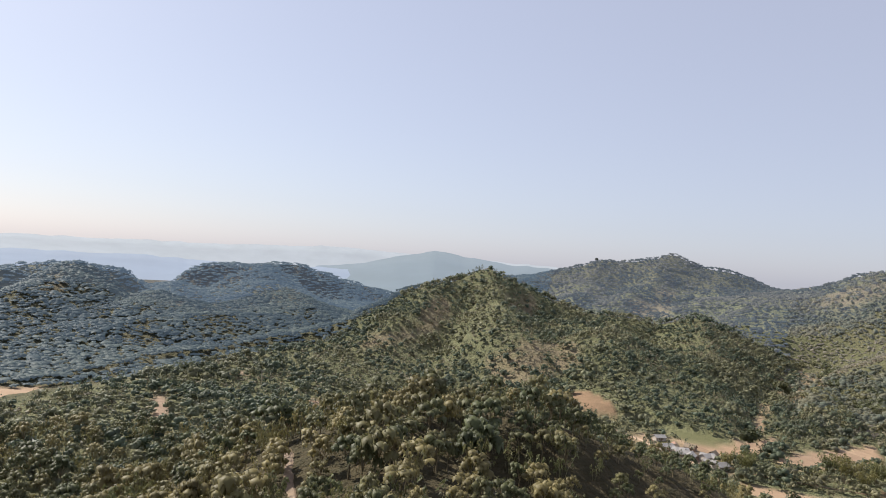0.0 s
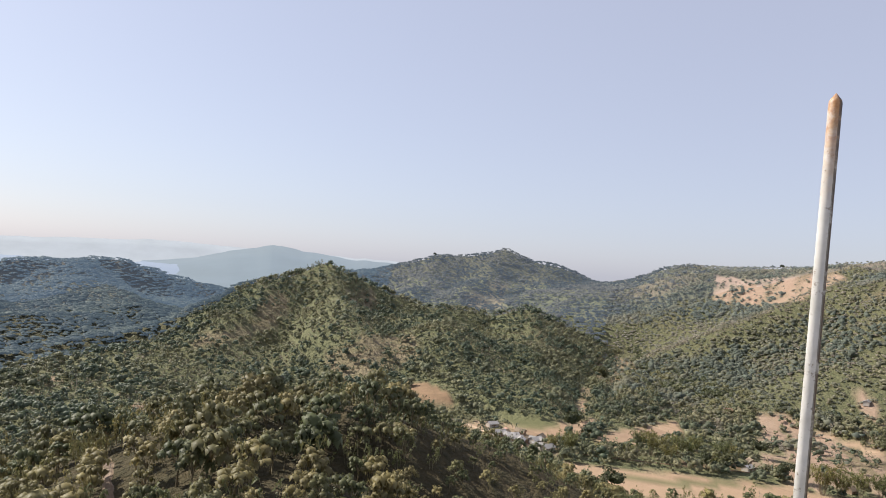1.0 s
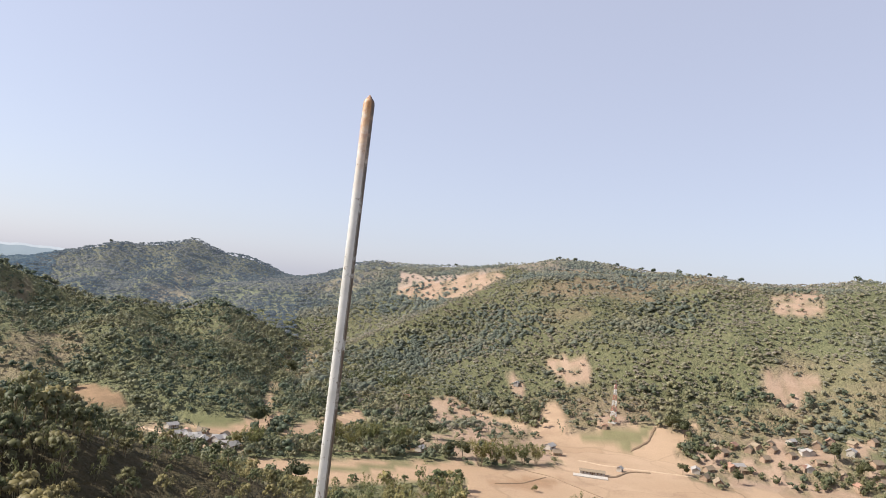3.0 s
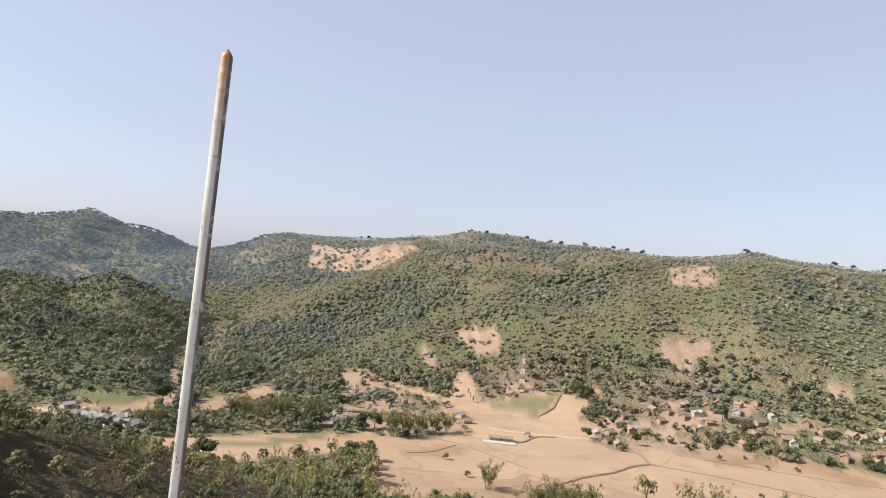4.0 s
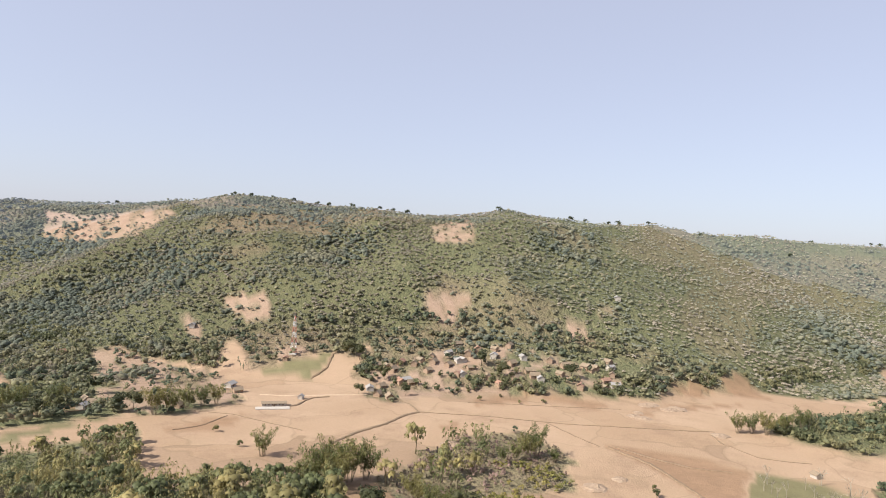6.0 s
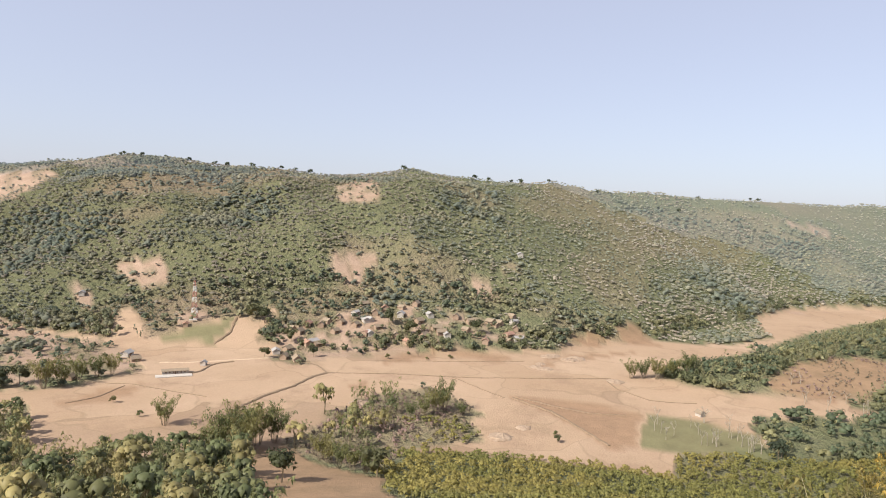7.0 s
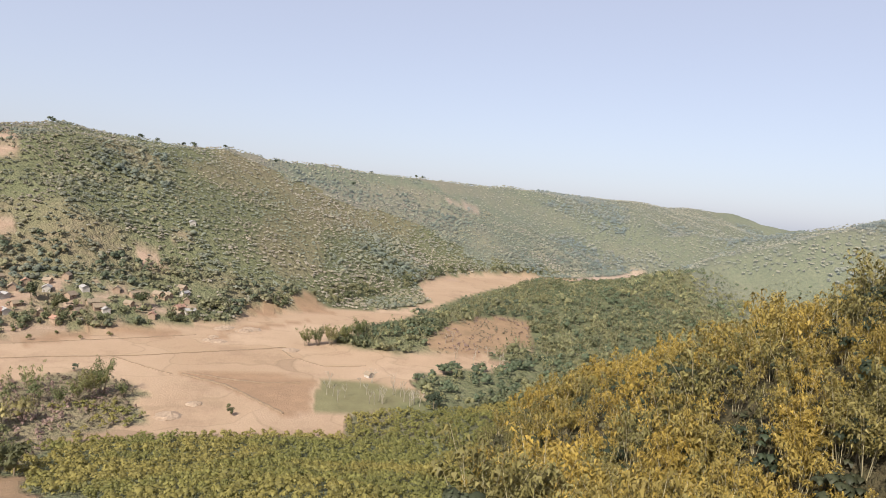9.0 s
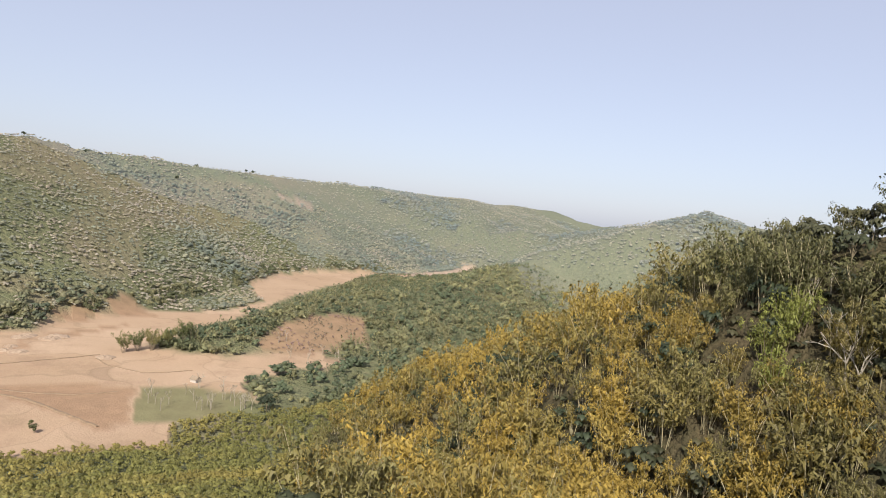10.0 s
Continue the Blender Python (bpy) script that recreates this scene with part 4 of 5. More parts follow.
    # Pale tones, paler at higher bearings, paint haze and frontal sun into the leaves.
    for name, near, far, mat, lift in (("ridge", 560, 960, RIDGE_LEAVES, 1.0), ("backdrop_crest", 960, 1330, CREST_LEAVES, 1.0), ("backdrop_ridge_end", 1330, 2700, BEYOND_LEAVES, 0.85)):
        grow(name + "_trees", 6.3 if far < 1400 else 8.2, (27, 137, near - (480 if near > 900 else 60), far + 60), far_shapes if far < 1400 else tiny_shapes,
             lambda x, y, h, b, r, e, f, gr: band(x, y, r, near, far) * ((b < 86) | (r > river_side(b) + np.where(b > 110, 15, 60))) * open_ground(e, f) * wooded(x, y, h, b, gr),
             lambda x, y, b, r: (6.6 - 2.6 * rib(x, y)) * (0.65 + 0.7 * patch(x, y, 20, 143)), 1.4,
             lambda x, y, h, b, r, rng: lift * (1.34 + 0.26 * ramp(b, 60, 90))[:, None] * blend((0.132, 0.150, 0.090), (0.234, 0.214, 0.108), np.clip(0.55 * rib(x, y) + 0.6 * ramp(patch(x, y, 34, 81) + 0.24 * (rng.uniform(size=len(x)) - 0.5), 0.34, 0.70), 0, 1)), "green trees clustered over the long ridge, paled to look hazy", 11 + near, mat)
        if far > 1400:
            continue
        grow(name + "_scrub", 5.6, (27, 137, near - 60, far + 60), low_shrubs,
             lambda x, y, h, b, r, e, f, gr: band(x, y, r, near, far) * ((b < 86) | (r > river_side(b) + 40)) * open_ground(e, f) * (0.85 - 0.55 * gr - 0.3 * ramp(patch(x, y, 26, 95), 0.52, 0.62)) * (1 - 0.5 * ramp(b, 66, 80) * ramp(h, 80, 110)),
             lambda x, y, b, r: 2.4 * (0.6 + 0.8 * patch(x, y, 30, 143)), 1.9,
             lambda x, y, h, b, r, rng: lift * (1.15 + 0.52 * ramp(b, 60, 90))[:, None] * blend((0.168, 0.178, 0.102), (0.242, 0.215, 0.128), ramp(patch(x, y, 70, 91), 0.40, 0.60)), "olive scrub covering the long ridge, paled to look hazy", 13 + near, mat)
    def villaged(x, y):
        v = np.zeros_like(x)
        for corners in VILLAGE:
            v = np.maximum(v, inside(x, y, corners, 2.0, np.zeros_like(x)))
        return v

    # spurs in the middle distance
    grow("slope_trees", 7.0, (-36, 28, 300, 1000), mid_shapes + mid_bamboo[:3],
         lambda x, y, h, b, r, e, f, gr: (r < spur_edge(b) + 8) * open_ground(e, f) * (0.62 + 0.38 * ramp(patch(x, y, 60, 87), 0.42, 0.54)) * (1 - 0.85 * gr) * (1 - 0.85 * villaged(x, y)),
         lambda x, y, b, r: 8.0 * (0.6 + 0.8 * patch(x, y, 22, 147)), 1.15, lambda x, y, h, b, r, rng: blend((0.090, 0.114, 0.054), (0.192, 0.190, 0.080), ramp(patch(x, y, 44, 89) + 0.2 * (rng.uniform(size=len(x)) - 0.5), 0.36, 0.66)), "green and olive trees on the spurs", 12)
    grow("slope_scrub", 5.0, (-36, 28, 300, 1000), low_shrubs,
         lambda x, y, h, b, r, e, f, gr: (r < spur_edge(b)) * open_ground(e, f) * (0.6 - 0.3 * gr),
         lambda x, y, b, r: 2.6 + 0 * x, 1.3, lambda x, y, h, b, r, rng: blend((0.110, 0.120, 0.052), (0.185, 0.165, 0.075), ramp(patch(x, y, 40, 91), 0.35, 0.6)), "low scrub and saplings on the spurs", 20)
    grow("foot_trees", 6.8, (27, 110, 400, 640), mid_shapes + mid_bamboo[:2],
         lambda x, y, h, b, r, e, f, gr: open_ground(e, f) * (np.where(b < 50, 0.55, 0.30) + 0.45 * ramp(patch(x, y, 30, 87), 0.42, 0.54)) * ((b < 86) | (r > 620)) * (1 - 0.3 * villaged(x, y)),
         lambda x, y, b, r: 8.0 * (0.6 + 0.8 * patch(x, y, 20, 147)) * (1 - 0.3 * villaged(x, y)), 1.1, lambda x, y, h, b, r, rng: blend((0.098, 0.116, 0.054), (0.215, 0.202, 0.086), ramp(patch(x, y, 25, 89) + 0.2 * (rng.uniform(size=len(x)) - 0.5), 0.36, 0.66)), "trees and gardens along the foot of the ridge", 21)
    # bushes and small trees along the edge of the fields
    grow("field_edge_bushes", 5.5, (26, 121, 345, 1150), shrubs,
         lambda x, y, h, b, r, e, f, gr: open_ground(e, f) * ramp(h, 0.9, 2.2) * (1 - ramp(h, 7, 14) * np.where((b > 96) & (r < 520), 0, 1)) * ((r > 400) | (b > 97 + 14 * (patch(x, y, 30, 125) - 0.5))) * (0.15 + 0.8 * ramp(patch(x, y, 30, 121), 0.42, 0.54)),
         lambda x, y, b, r: 5.5 + 0 * x, 0.95, lambda x, y, h, b, r, rng: blend((0.120, 0.130, 0.050), (0.215, 0.205, 0.080), ramp(patch(x, y, 25, 123), 0.4, 0.6)), "bushes along the edge of the dry fields", 31)
    # plantation below the platform
    grow("plantation_bushes", 3.1, (68, 112, 88, 352), orchard,
         lambda x, y, h, b, r, e, f, gr: in_orchard(x, y, b, r) * (1 - np.maximum(e, f)) * (0.97 - 0.75 * gr * (b < 78)),
         lambda x, y, b, r: 4.0 + 0 * x, 0.95, lambda x, y, h, b, r, rng: blend((0.162, 0.158, 0.036), (0.235, 0.198, 0.044), ramp(patch(x, y, 30, 93), 0.3, 0.7)), "dense yellow-green plantation bushes on the slope", 14)
    # bamboo on the hillside close by
    for name, near, far, shapes, gap in (("hillside_bamboo", 90, 185, near_bamboo, 5.7), ("hillside_bamboo_beyond", 185, 330, hill_bamboo, 6.2)):
        grow(name, gap, (98, 156, near, far), shapes,
         lambda x, y, h, b, r, e, f, gr: (~in_orchard(x, y, b, r)) * (r < hill_edge(b)) * (0.62 + 0.36 * ramp(patch(x, y, 10, 96), 0.42, 0.48)) * (1 - 0.8 * ramp(h + 10 * (patch(x, y, 30, 95) - 0.5), 92, 108)),
         lambda x, y, b, r: 12.5 * (0.45 + 1.1 * patch(x, y, 9, 151)), 1.15, lambda x, y, h, b, r, rng: blend((0.285, 0.200, 0.033), (0.150, 0.132, 0.036), np.maximum(ramp(patch(x, y, 22, 95) + 0.35 * (rng.uniform(size=len(x)) - 0.5), 0.34, 0.70), 1.2 * ramp(h + 14 * (patch(x, y, 18, 145) - 0.5), 76, 96))) * (1 - 0.22 * ramp(b, 134, 146))[:, None], "yellowing bamboo thickets on the near hillside", 15, NEAR_LEAVES, (0.42, 0.36, 0.22))
    grow("hillside_trees", 6.3, (98, 158, 84, 420), near_trees,
         lambda x, y, h, b, r, e, f, gr: (r < hill_edge(b) + 12) * (~in_orchard(x, y, b, r)) * (0.26 + 0.74 * ramp(h, 80, 98)),
         lambda x, y, b, r: 8.5 + 0 * x, 1.0, lambda x, y, h, b, r, rng: blend((0.042, 0.054, 0.022), (0.085, 0.082, 0.032), ramp(patch(x, y, 40, 97), 0.4, 0.7)), "dark trees along the top of the near hillside", 16)
    grow("hillside_scrub", 3.5, (98, 156, 90, 320), low_shrubs,
         lambda x, y, h, b, r, e, f, gr: (r < hill_edge(b)) * (~in_orchard(x, y, b, r)) * 1.0,
         lambda x, y, b, r: 2.2 + 0 * x, 1.3, lambda x, y, h, b, r, rng: blend((0.040, 0.046, 0.018), (0.085, 0.078, 0.030), ramp(patch(x, y, 22, 109), 0.4, 0.66)), "brown undergrowth on the near hillside", 24)
    # dry brush on the tongue of rough ground beside the fields
    grow("dry_brush", 3.2, (52, 80, 200, 420), low_shrubs,
         lambda x, y, h, b, r, e, f, gr: (1 - f) * ramp(gr, 0.3, 0.7) * (r > 240) * (0.35 + 0.5 * ramp(patch(x, y, 14, 115), 0.42, 0.55)),
         lambda x, y, b, r: 2.2 + 0 * x, 1.0, lambda x, y, h, b, r, rng: blend((0.165, 0.128, 0.066), (0.250, 0.170, 0.105), ramp(patch(x, y, 18, 117), 0.4, 0.62)), "dry brown brush beside the fields", 25)
    grow("fallow_brush", 3.4, (95, 110, 465, 610), low_shrubs,
         lambda x, y, h, b, r, e, f, gr: (f > 0.6) * (h > 2.5) * (0.12 + 0.6 * ramp(patch(x, y, 14, 115), 0.42, 0.56)),
         lambda x, y, b, r: 1.6 + 0 * x, 1.2, lambda x, y, h, b, r, rng: blend((0.165, 0.140, 0.070), (0.235, 0.160, 0.100), ramp(patch(x, y, 18, 117), 0.4, 0.62)), "dry brush scattered over the brown fallow slope", 26)
    # shoulder in front of the platform
    grow("shoulder_trees", 7.0, (-38, 70, 104, 385), near_trees,
         lambda x, y, h, b, r, e, f, gr: open_ground(e, f) * clear_path(b, r) * ((np.abs(b) > 16) | (r < 290)) * 0.78 * np.where((r > 285) & (b < 25), 0.7, 1) * np.where(b > 45, 0.75, 1) * (1 - gr * (b > 60)),
         lambda x, y, b, r: np.where(b > 40, 11.0, 9.5) * (0.40 + 1.25 * patch(x, y, 11, 131)) * (1 - 0.45 * ramp(b, 9, 16) * (1 - ramp(b, 32, 40))), 0.92, lambda x, y, h, b, r, rng: blend((0.095, 0.108, 0.036), (0.235, 0.198, 0.062), ramp(patch(x, y, 18, 99) + 0.25 * (rng.uniform(size=len(x)) - 0.5), 0.32, 0.70)) * (0.86 + 0.30 * ramp(b, 5, 40))[:, None], "crowded trees on the shoulder below the platform", 17)
    grow("shoulder_bamboo", 6.4, (-38, 70, 118, 385), shoulder_canes,
         lambda x, y, h, b, r, e, f, gr: open_ground(e, f) * clear_path(b, r) * ((np.abs(b) > 16) | (r < 290)) * np.where(b < 30, 0.26, 0.5) * (1 - gr * (b > 60)),
         lambda x, y, b, r: np.where(b > 30, 11.5, 9.5) * (1 - 0.45 * ramp(b, 9, 16) * (1 - ramp(b, 32, 40))), 0.9, lambda x, y, h, b, r, rng: blend((0.135, 0.146, 0.046), (0.230, 0.200, 0.062), ramp(patch(x, y, 24, 103), 0.36, 0.66)) * (0.90 + 0.30 * ramp(b, 5, 40))[:, None], "bamboo among the trees below the platform", 22, None, (0.34, 0.30, 0.18))
    grow("valley_bamboo", 8.6, (86, 140, 300, 1200), mid_bamboo,
         lambda x, y, h, b, r, e, f, gr: (r > 352) * (r < river_side(b)) * open_ground(e, f) * (0.8 - 0.7 * gr * (r < 620)) * np.where((b < 109) & (r < 480), 0.12, 1.0),
         lambda x, y, b, r: 8.5 * (1 - 0.55 * ramp(r, river_side(b) - 90, river_side(b) - 20) * (r > 560)), 1.25, lambda x, y, h, b, r, rng: blend((0.205, 0.195, 0.072), (0.125, 0.142, 0.058), ramp(patch(x, y, 40, 101), 0.4, 0.6)), "bamboo groves on the valley side", 18, None, (0.40, 0.35, 0.24))
    grow("valley_trees", 7.6, (86, 140, 352, 1200), mid_shapes,
         lambda x, y, h, b, r, e, f, gr: (r < river_side(b)) * open_ground(e, f) * 0.72 * (1 - gr),
         lambda x, y, b, r: 7.5 * (0.6 + 0.8 * patch(x, y, 20, 147)) * (1 - 0.5 * ramp(r, river_side(b) - 90, river_side(b) - 20) * (r > 560)), 1.1, lambda x, y, h, b, r, rng: blend((0.095, 0.118, 0.050), (0.215, 0.205, 0.075), ramp(patch(x, y, 26, 107) + 0.3 * (rng.uniform(size=len(x)) - 0.5), 0.32, 0.68)) * (1 + 0.25 * ramp(r, 600, 900))[:, None], "olive and dark green trees among the bamboo groves", 23)


woods()
# ---- things ----
def part(name, bm, mat, parent=None, label=""):
    mesh = bpy.data.meshes.new(name)
    bm.to_mesh(mesh)
    bm.free()
    mesh.materials.append(mat)
    ob = new(name, mesh)
    ob.parent = parent
    return tagged(ob, label)


def turned(profile, sides=24):
    """A turned solid from (radius, z) pairs."""
    bm = bmesh.new()
    rings = [[bm.verts.new((r * math.cos(6.2832 * k / sides), r * math.sin(6.2832 * k / sides), z)) for k in range(sides)] for r, z in profile]
    for lo, hi in zip(rings, rings[1:]):
        for k in range(sides):
            bm.faces.new((lo[k], lo[(k + 1) % sides], hi[(k + 1) % sides], hi[k]))
    bm.faces.new(rings[0][::-1])
    bm.faces.new(rings[-1])
    return bm


def pole_material():
    """Chipped white paint, rusting towards the tip, one side darkened with grime and painted shade."""
    mat, nodes, links, bsdf = material("pole_paint")
    tone = mixed(nodes, links, noise_at(nodes, links, 14.0), (0.60, 0.58, 0.55), (0.47, 0.45, 0.41))
    chips = noise_at(nodes, links, 55.0, 5, 0.7, 0.60, 0.68)
    tone = mixed(nodes, links, chips, tone, (0.20, 0.16, 0.12))
    geo = nodes.new("ShaderNodeNewGeometry")
    split = nodes.new("ShaderNodeSeparateXYZ")
    links.new(geo.outputs["Position"], split.inputs[0])
    up = nodes.new("ShaderNodeMapRange")
    up.inputs[1].default_value, up.inputs[2].default_value = EYE + 0.14, EYE + 0.34
    links.new(split.outputs[2], up.inputs[0])
    rusty = nodes.new("ShaderNodeMath")
    rusty.operation, rusty.use_clamp = "MULTIPLY", True
    links.new(up.outputs[0], rusty.inputs[0])
    links.new(noise_at(nodes, links, 32.0, 5, 0.65, 0.30, 0.55), rusty.inputs[1])
    tone = mixed(nodes, links, rusty.outputs[0], tone, mixed(nodes, links, noise_at(nodes, links, 90.0), (0.36, 0.16, 0.06), (0.48, 0.28, 0.13)))
    # side away from the sun: its shade painted in, broken up with grime and rust
    facing = nodes.new("ShaderNodeVectorMath")
    facing.operation = "DOT_PRODUCT"
    facing.inputs[1].default_value = (0.93, -0.36, 0.0)
    links.new(geo.outputs["True Normal"], facing.inputs[0])
    side = nodes.new("ShaderNodeMapRange")
    side.inputs[1].default_value, side.inputs[2].default_value = 0.22, 0.42
    links.new(facing.outputs["Value"], side.inputs[0])
    shade_grime = nodes.new("ShaderNodeMath")
    shade_grime.operation, shade_grime.use_clamp = "MULTIPLY", True
    links.new(side.outputs[0], shade_grime.inputs[0])
    links.new(noise_at(nodes, links, 24.0, 5, 0.7, 0.30, 0.46), shade_grime.inputs[1])
    tone = mixed(nodes, links, shade_grime.outputs[0], tone, (0.10, 0.07, 0.05))
    links.new(tone, bsdf.inputs["Base Color"])
    bsdf.inputs["Roughness"].default_value = 0.55
    bumped(nodes, links, bsdf, chips, 0.5, 0.001)
    return mat


PAINT = pole_material()
CONCRETE = plain("concrete", (0.42, 0.40, 0.37), (0.52, 0.50, 0.46), 2.0)
FLOOR_Z = EYE - 1.62


def ground_z(x, y):
    return float(height(np.array([x]), np.array([y]))[0])


def box(bm, x0, x1, y0, y1, z0, z1):
    v = [bm.verts.new((x, y, z)) for z in (z0, z1) for x, y in ((x0, y0), (x1, y0), (x1, y1), (x0, y1))]
    for f in ((3, 2, 1, 0), (4, 5, 6, 7), (0, 1, 5, 4), (1, 2, 6, 5), (2, 3, 7, 6), (3, 0, 4, 7)):
        bm.faces.new([v[k] for k in f])


def holder(name, label, category, group=""):
    """An empty that carries a thing's parts."""
    return tagged(new(name), label, category, group)


def platform():
    """Plain lookout platform under the camera."""
    bm = bmesh.new()
    box(bm, -2.3, 2.3, -2.3, 2.3, FLOOR_Z - 0.25, FLOOR_Z)
    bmesh.ops.bevel(bm, geom=bm.edges[:], offset=0.02, segments=1, affect="EDGES")
    box(bm, -1.7, 1.7, -1.7, 1.7, 84.0, FLOOR_Z - 0.25)
    tagged(part("floor", bm, CONCRETE), "plain concrete lookout platform on a solid base", "floor", kind="structure")


def pole():
    tip = Vector((1.2125, 1.8430, EYE + 0.3715))
    foot = tip + Vector((0.006, 0.052, -1.0)) * (tip.z - FLOOR_Z)
    long = (tip - foot).length
    rod = part("pole", turned([(0.0124, 0), (0.0124, long - 0.020), (0.0112, long - 0.0145), (0.0085, long - 0.010), (0.001, long)], 24), PAINT)
    for f in rod.data.polygons:
        f.use_smooth = True
    rod.matrix_world = Matrix.Translation(foot) @ (tip - foot).to_track_quat("Z", "Y").to_matrix().to_4x4()
    tagged(rod, "white-painted iron pole with a rusty pointed tip", "pole")


platform()
pole()

# ---- field bunds, ditches and tracks ----
DARK_EARTH = plain("ditch_earth", (0.17, 0.115, 0.07), (0.25, 0.17, 0.10), 0.4)
PALE_EARTH = plain("track_earth", (0.42, 0.30, 0.20), (0.50, 0.37, 0.25), 0.4)


def strip(name, nodes, width, rise, mat, label, category):
    """A low bank draped along (bearing, range) nodes, with uneven edges."""
    rng = random.Random(int(nodes[0][1] * 7 + nodes[-1][0] * 13))
    pts = [bearing(b, r) for b, r in nodes]
    fine = []
    for a, b in zip(pts, pts[1:]):
        n = max(2, int((b - a).length / 4))
        for k in range(n):
            q = a.lerp(b, k / n)
            fine.append(q + Vector((rng.uniform(-0.5, 0.5), rng.uniform(-0.5, 0.5), 0)))
    fine.append(pts[-1])
    bm, rows = bmesh.new(), []
    for k, q in enumerate(fine):
        d = (fine[min(k + 1, len(fine) - 1)] - fine[max(k - 1, 0)]).normalized()
        side = Vector((d.y, -d.x, 0))
        w = width * rng.uniform(0.7, 1.3)
        row = []
        for off, up in ((-1.0, -0.15), (-0.45, rise), (0.45, rise), (1.0, -0.15)):
            e = q + side * off * w
            row.append(bm.verts.new((e.x, e.y, ground_z(e.x, e.y) + up)))
        rows.append(row)
    for lo, hi in zip(rows, rows[1:]):
        for k in range(3):
            bm.faces.new((lo[k], lo[k + 1], hi[k + 1], hi[k]))
    return tagged(part(name, bm, mat), label, category, kind="structure")


strip("bund", [(55.4, 352), (56.6, 365), (58.7, 388), (61.3, 410), (62.6, 430), (64.0, 442)], 1.5, 0.55, DARK_EARTH, "dark earth bank winding across the dry paddy", "bund")
strip("bund", [(64.0, 442), (69.5, 442), (76.2, 441), (82, 452), (87.6, 468)], 0.7, 0.35, DARK_EARTH, "thin earth bank between dry paddy plots", "bund")
strip("bund", [(74.5, 441), (77.0, 415), (79.0, 398)], 0.5, 0.3, DARK_EARTH, "thin earth bank between dry paddy plots", "bund")
strip("bund", [(64.0, 442), (63.2, 462), (62.0, 476)], 0.6, 0.3, DARK_EARTH, "thin earth bank between dry paddy plots", "bund")
strip("ditch_bank", [(79.6, 399), (83.0, 377), (85.6, 352), (87.8, 331)], 1.2, 0.5, DARK_EARTH, "dark edge of a shallow field ditch", "bank")
strip("ditch_bank", [(52.6, 443), (54.0, 452), (55.0, 470), (56.5, 476)], 1.2, 0.5, DARK_EARTH, "dark edge of a shallow field ditch", "bank")
strip("ditch_bank", [(54.9, 527), (56.2, 545), (56.6, 572)], 1.4, 0.6, DARK_EARTH, "dark bank along a green plot", "bank")
strip("track", [(51.0, 481), (53.0, 477), (56.0, 480), (59.6, 486)], 1.6, 0.3, PALE_EARTH, "pale earth track raised over the fields", "track")
strip("track", [(14.6, 505), (16.5, 485), (18.2, 466), (20.5, 446), (23.0, 426)], 1.8, 0.25, PALE_EARTH, "pale earth track beside the hamlet", "track")
strip("bund", [(22.5, 446), (26.0, 436), (30.0, 437), (35.0, 444), (41.0, 462)], 0.8, 0.4, DARK_EARTH, "thin earth bank below the gardens", "bund")
strip("bund", [(44.5, 398), (46.5, 405), (47.5, 415), (48.5, 426)], 0.6, 0.3, DARK_EARTH, "thin earth bank between dry paddy plots", "bund")

strip("bund", [(87.4, 459), (88.1, 443), (90.8, 424), (92.6, 426), (94.3, 431)], 0.6, 0.3, DARK_EARTH, "thin earth bank between dry paddy plots", "bund")
strip("bund", [(80.0, 402), (83.5, 388), (86.1, 382), (89.0, 386)], 0.6, 0.3, DARK_EARTH, "thin earth bank between dry paddy plots", "bund")
strip("bund", [(46.0, 440), (49.0, 428), (52.5, 404), (54.5, 392)], 0.5, 0.3, DARK_EARTH, "thin earth bank between dry paddy plots", "bund")
strip("bund", [(68.0, 478), (71.5, 482), (76.0, 488), (80.5, 500)], 0.5, 0.25, DARK_EARTH, "thin earth bank between dry paddy plots", "bund")
strip("track", [(-10.3, 112), (-10.7, 132), (-11.0, 160), (-11.5, 200)], 1.3, 0.3, DARK_EARTH, "earth footpath climbing through the trees", "track")

# ---- houses ----
WALLS = [plain("mud_wall", (0.30, 0.205, 0.14), (0.37, 0.27, 0.19), 1.2), plain("white_wall", (0.42, 0.375, 0.32), (0.50, 0.45, 0.40), 1.2)]
ROOFS = [plain("thatch", (0.22, 0.165, 0.11), (0.30, 0.23, 0.155), 2.0), plain("tin_roof", (0.30, 0.28, 0.26), (0.38, 0.355, 0.33), 1.5, 0.6), plain("rust_roof", (0.31, 0.165, 0.11), (0.38, 0.23, 0.16), 1.5, 0.6)]
DOOR = plain("door_wood", (0.14, 0.09, 0.055), (0.20, 0.13, 0.08), 3.0)


